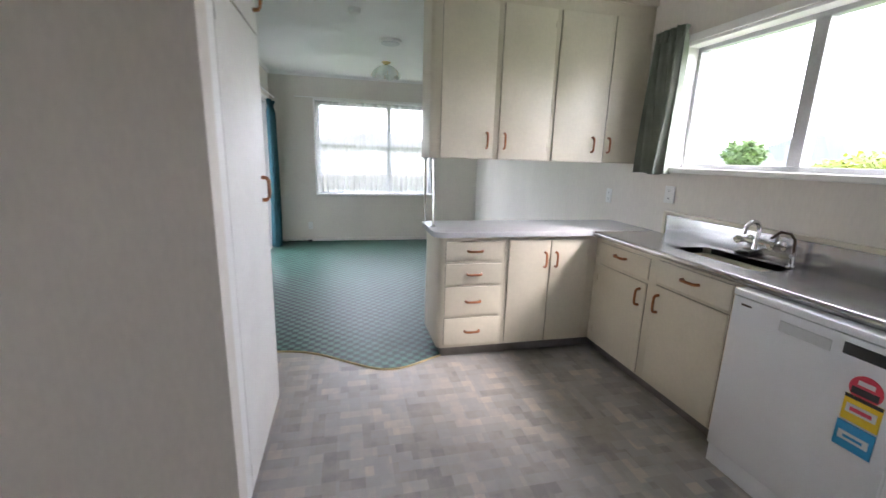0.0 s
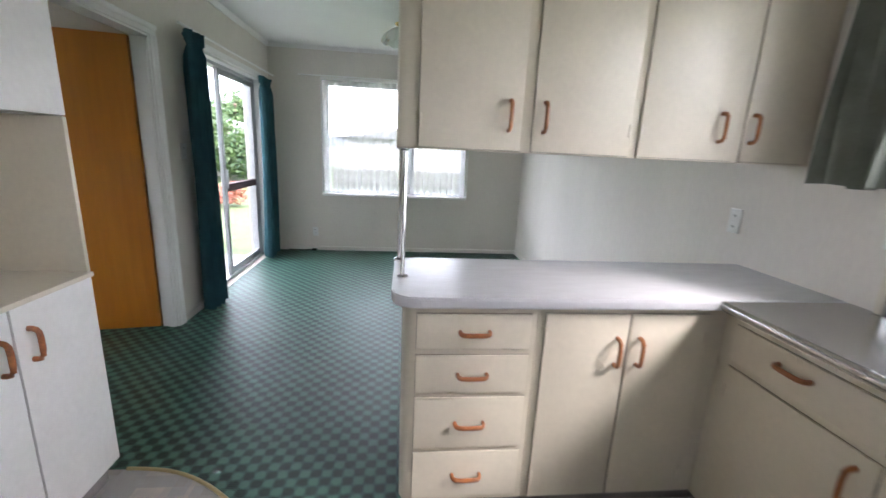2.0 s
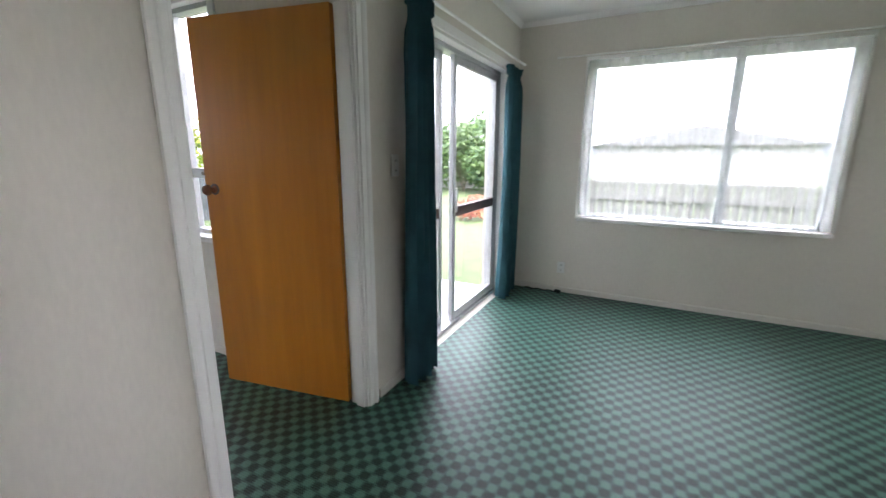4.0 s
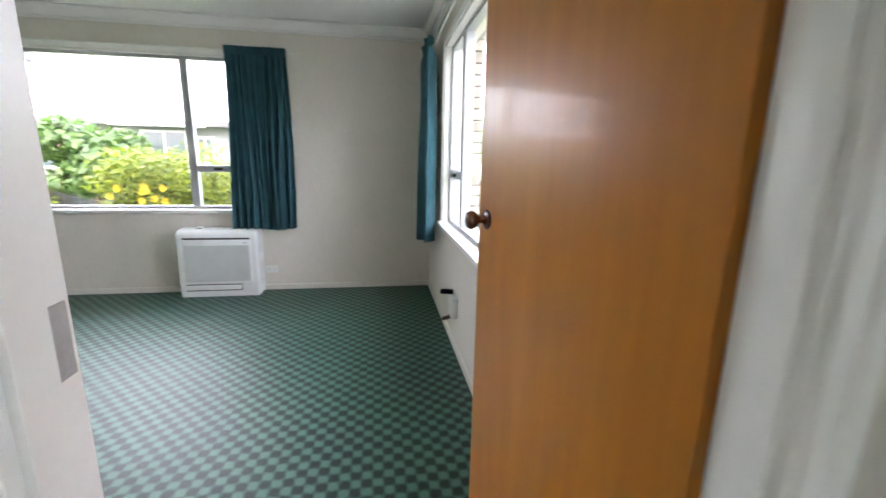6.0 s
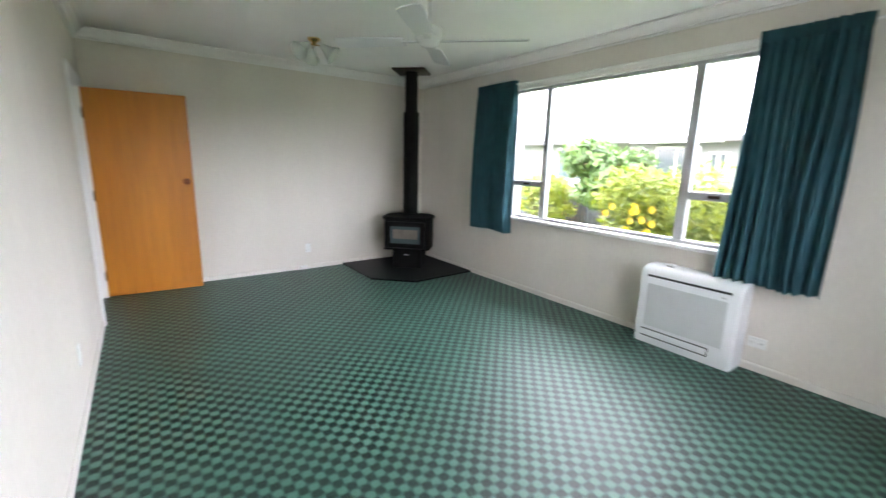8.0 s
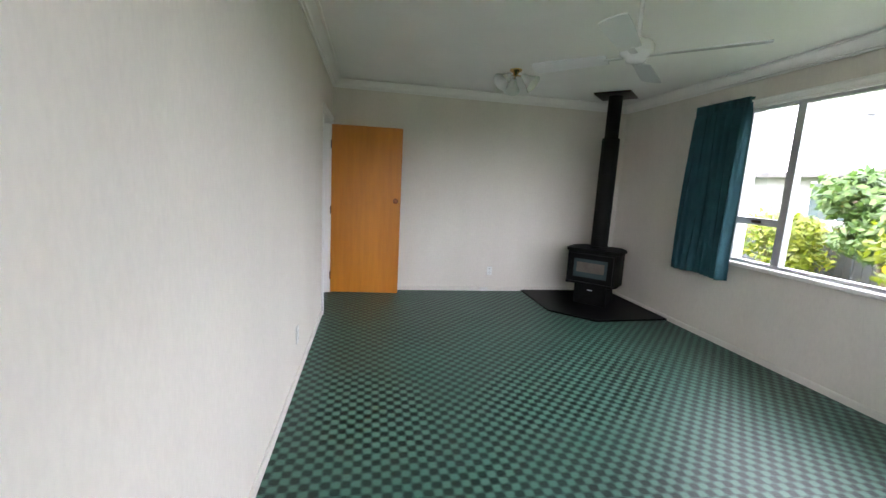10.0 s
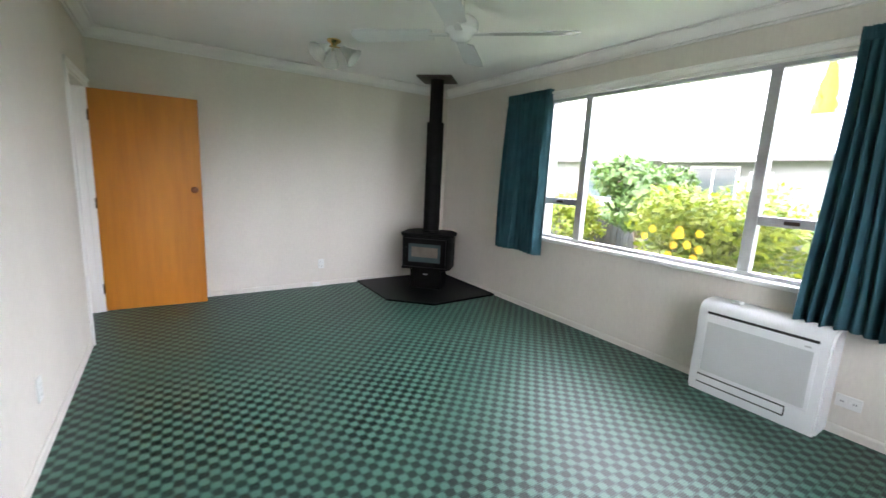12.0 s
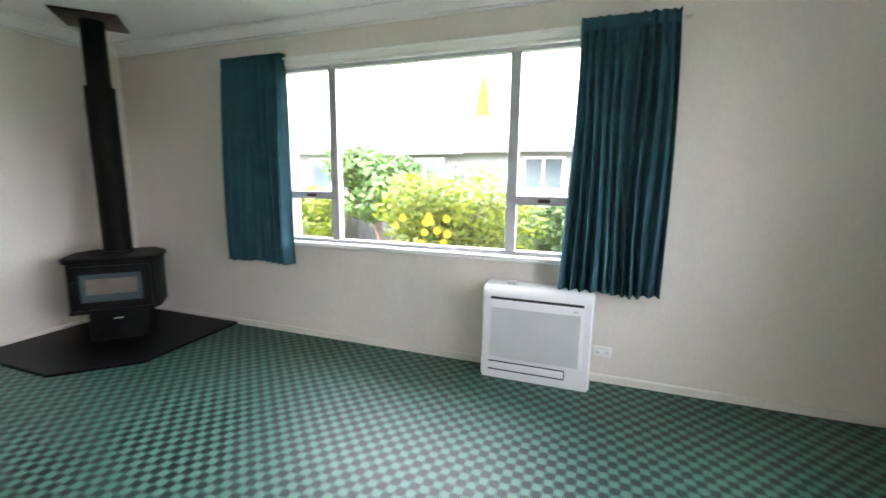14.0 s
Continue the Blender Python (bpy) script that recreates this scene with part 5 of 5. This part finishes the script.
con = thing("tree", "narrow golden conifer behind the neighbour's roof", "tree", (-27, -3.35, G))
part("trunk", tube([(-27, -3.35, G), (-27, -3.35, 3.0), (-27, -3.35, 6.8)], 0.15, 8), M["bark"], con)
rng = random.Random(5)
bm = bmesh.new()
for _ in range(2600):
    h = rng.random()
    r = 0.62 * math.sin(math.pi * min(1, (1 - h) * 0.9 + 0.02)) ** 0.8 * (0.75 + 0.3 * rng.random())
    a = rng.uniform(0, 6.283)
    p = Vector((-27 + r * math.cos(a), -3.35 + r * math.sin(a), 0.6 + 7.0 * h))
    d = Vector((math.cos(a) * 0.3, math.sin(a) * 0.3, 1)) * 0.16
    s = Vector((-math.sin(a), math.cos(a), 0)) * 0.06
    bm.faces.new([bm.verts.new(q) for q in (p - d, p + s, p + d, p - s)])
tagged(part("crown", bm, M["leafgold"], con, "", None), kind="stuff")

fence = thing("fence", "dark stained paling fence along the garden", "fence", (-9.8, 2, G))
for k in range(6):
    part("post", box(-9.84, -9.76, -5 + 3.4 * k, -4.91 + 3.4 * k, G, G + 1.32), M["fence"], fence)
for z in (0.3, 1.05):
    part("rail", box(-9.76, -9.72, -6, 12.6, G + z, G + z + 0.08), M["fence"], fence)
mesh = None
for k in range(124):
    if mesh is None:
        first = part("paling", box(-9.715, -9.695, -6.0, -5.86, G + 0.02, G + 1.28), M["fence"], fence)
        mesh = first.data
    else:
        ob = new("paling", mesh)
        ob.parent, ob.matrix_parent_inverse = fence, Matrix.Translation(-Vector(fence.location))
        ob.location = (0, 0.15 * k, 0.012 * math.sin(5.1 * k))


def house(label, x0, x1, y0, y1, base, eave, ridge, wall, roof, windows, face, ridge_axis="y"):
    """A low house with a gable roof; windows on the face x = face: (y0, y1, z0, z1)."""
    ob = thing("house", label, "house", ((x0 + x1) / 2, (y0 + y1) / 2, base))
    part("wall", box(x0, x1, y0, y1, base, eave), wall, ob)
    bm = bmesh.new()
    o = 0.5
    xm = (x0 + x1) / 2
    if ridge_axis == "y":
        lo = [bm.verts.new(p) for p in ((x0 - o, y0 - o, eave), (x1 + o, y0 - o, eave), (x1 + o, y1 + o, eave), (x0 - o, y1 + o, eave))]
        r0, r1 = bm.verts.new((xm, y0 - o, ridge)), bm.verts.new((xm, y1 + o, ridge))
        for f in ((lo[0], lo[3], r1, r0), (lo[1], r0, r1, lo[2]), (lo[0], r0, lo[1]), (lo[3], lo[2], r1), (lo[0], lo[1], lo[2], lo[3])):
            bm.faces.new(f)
    bmesh.ops.recalc_face_normals(bm, faces=bm.faces[:])
    part("roof", bm, roof, ob)
    s = 1 if abs(face - x1) < abs(face - x0) else -1
    gx = face + s * o
    part("gutter", box(gx, gx + s * 0.1, y0 - o, y1 + o, eave - 0.13, eave + 0.02), M["gutter"], ob, "dark gutter")
    for a0, a1, z0, z1 in windows:
        w = part("window", box(face + s * 0.01, face + s * 0.06, a0, a1, z0, z1), M["trim"], ob, "white window frame")
        mid = (a0 + a1) / 2
        for p0, p1 in ((a0 + 0.06, mid - 0.03), (mid + 0.03, a1 - 0.06)):
            part("pane", box(face + s * 0.061, face + s * 0.07, p0, p1, z0 + 0.06, z1 - 0.06), M["darkglass"], w, "dim glass")
    return ob


nb = house("white neighbouring house with a pale metal roof", -21, -13.2, -14, 6.8, G, 2.22, 3.7, M["house"], M["roof"], ((-2.1, -0.9, 0.9, 2.0), (-0.68, -0.2, 1.1, 1.85), (1.4, 2.5, 1.1, 2.0), (4.2, 5.6, 0.9, 2.0), (-5.6, -4.0, 0.9, 2.0)), -13.2)
part("flue", lathe([(0.09, 2.6), (0.09, 3.9), (0.19, 3.92), (0.19, 4.1), (0.05, 4.25)], 14, (-14.6, -5.5, 0)), M["cowl"], nb, "metal roof flue with a cowl")
dish = thing("satellite_dish", "pale grey satellite dish on the neighbour's roof", "satellite dish", (-14.3, -5.2, 2.76))
part("mast", tube([(-14.3, -5.2, 2.7), (-14.3, -5.2, 2.9), (-14.27, -5.15, 3.0)], 0.03, 8), M["cowl"], dish)
bm = lathe([(0.02, 0.0), (0.18, 0.03), (0.3, 0.075), (0.39, 0.13)], 24)
bmesh.ops.delete(bm, geom=[f for f in bm.faces if len(f.verts) > 4], context="FACES")
bmesh.ops.solidify(bm, geom=bm.faces[:], thickness=0.012)
bmesh.ops.transform(bm, matrix=Matrix.Translation((-14.25, -5.15, 3.02)) @ Matrix.Rotation(radians(62), 4, Vector((-0.9, 0.35, 0))), verts=bm.verts[:])
part("reflector", bm, M["cowl"], dish, "pale grey dish", 60)
part("feed_arm", tube([(-14.25, -5.15, 2.7), (-14.1, -4.9, 2.68), (-13.95, -4.7, 2.8)], 0.02, 8), M["cowl"], dish)
part("awning", box(-12.65, -12.25, -2.4, -0.2, 2.06, 2.12), M["trim"], nb, "white window awning")
house("dark-roofed house beyond the kitchen hedge", 20, 28, 4.6, 11.3, G, 2.35, 3.3, M["house"], M["darkroof"], ((8, 10, 1, 2.0),), 20)
house("white house seen past the patio", -13, -5.5, 24, 36, G, 1.75, 2.7, M["house"], M["roof"], ((25, 27, 0.6, 1.5),), -5.5)
house("pale house across the street beyond the dining window", -3, 9, 34, 42, G, 2.0, 3.2, M["house"], M["oldroof"], ((36, 38, 1, 1.8),), -3)

pf = thing("fence", "pale timber fence beyond the dining window", "fence", (1, 12, G))
part("rail", box(-0.5, 8, 12.0, 12.05, G + 0.9, G + 1.0), M["fencepale"], pf)
mesh = None
for k in range(60):
    if mesh is None:
        mesh = part("paling", box(-0.5, -0.38, 12.052, 12.07, G + 0.02, G + 1.25), M["fencepale"], pf).data
    else:
        ob = new("paling", mesh)
        ob.parent, ob.matrix_parent_inverse = pf, Matrix.Translation(-Vector(pf.location))
        ob.location = (0.14 * k, 0, 0)

bm = bmesh.new()
for ring, (dist, high) in enumerate(((900, 22), (1100, 40))):
    prev = None
    for k in range(121):
        a = radians(-60 + k * 1.4)
        h = high * (0.45 + 0.55 * noise.noise((k * 0.11, ring * 5.3, 0.4))) + high * 0.35 + 42 * math.exp(-(((math.degrees(a) - 36) / 3.5) ** 2)) * ring
        lo, hi = bm.verts.new((dist * math.cos(a), dist * math.sin(a), -5)), bm.verts.new((dist * 1.1 * math.cos(a), dist * 1.1 * math.sin(a), max(12, h)))
        if prev:
            bm.faces.new((prev[0], lo, hi, prev[1]))
        prev = (lo, hi)
structure("backdrop_hills", bm, M["hill"], "hazy blue-grey hills on the horizon", "hills")

# ---- brick skin round the window seen at an angle ----
skin = structure("wall_brick_skin", wall_bm("x", YN + 0.201, YN + 0.22, XW - 0.2, XK - 0.2, -0.35, CEIL - 0.1, [WIN_N]), M["mortar"], "mortar backing of the outer brick skin", "wall")
mesh = None
for side, x in ((-1, WIN_N[0] - 0.235), (1, WIN_N[1] + 0.005)):
    for k in range(20):
        z = 0.6 + 0.086 * k
        if mesh is None:
            mesh = part("brick", box(0, 0.23, YN + 0.1, YN + 0.19, 0, 0.076, 0.004, 1), M["brick"], skin).data
            bpy.data.objects[skin.children[0].name].location = (x, 0.12, z)
        else:
            ob = new("brick", mesh)
            ob.parent = skin
            ob.location = (x, 0.12, z)
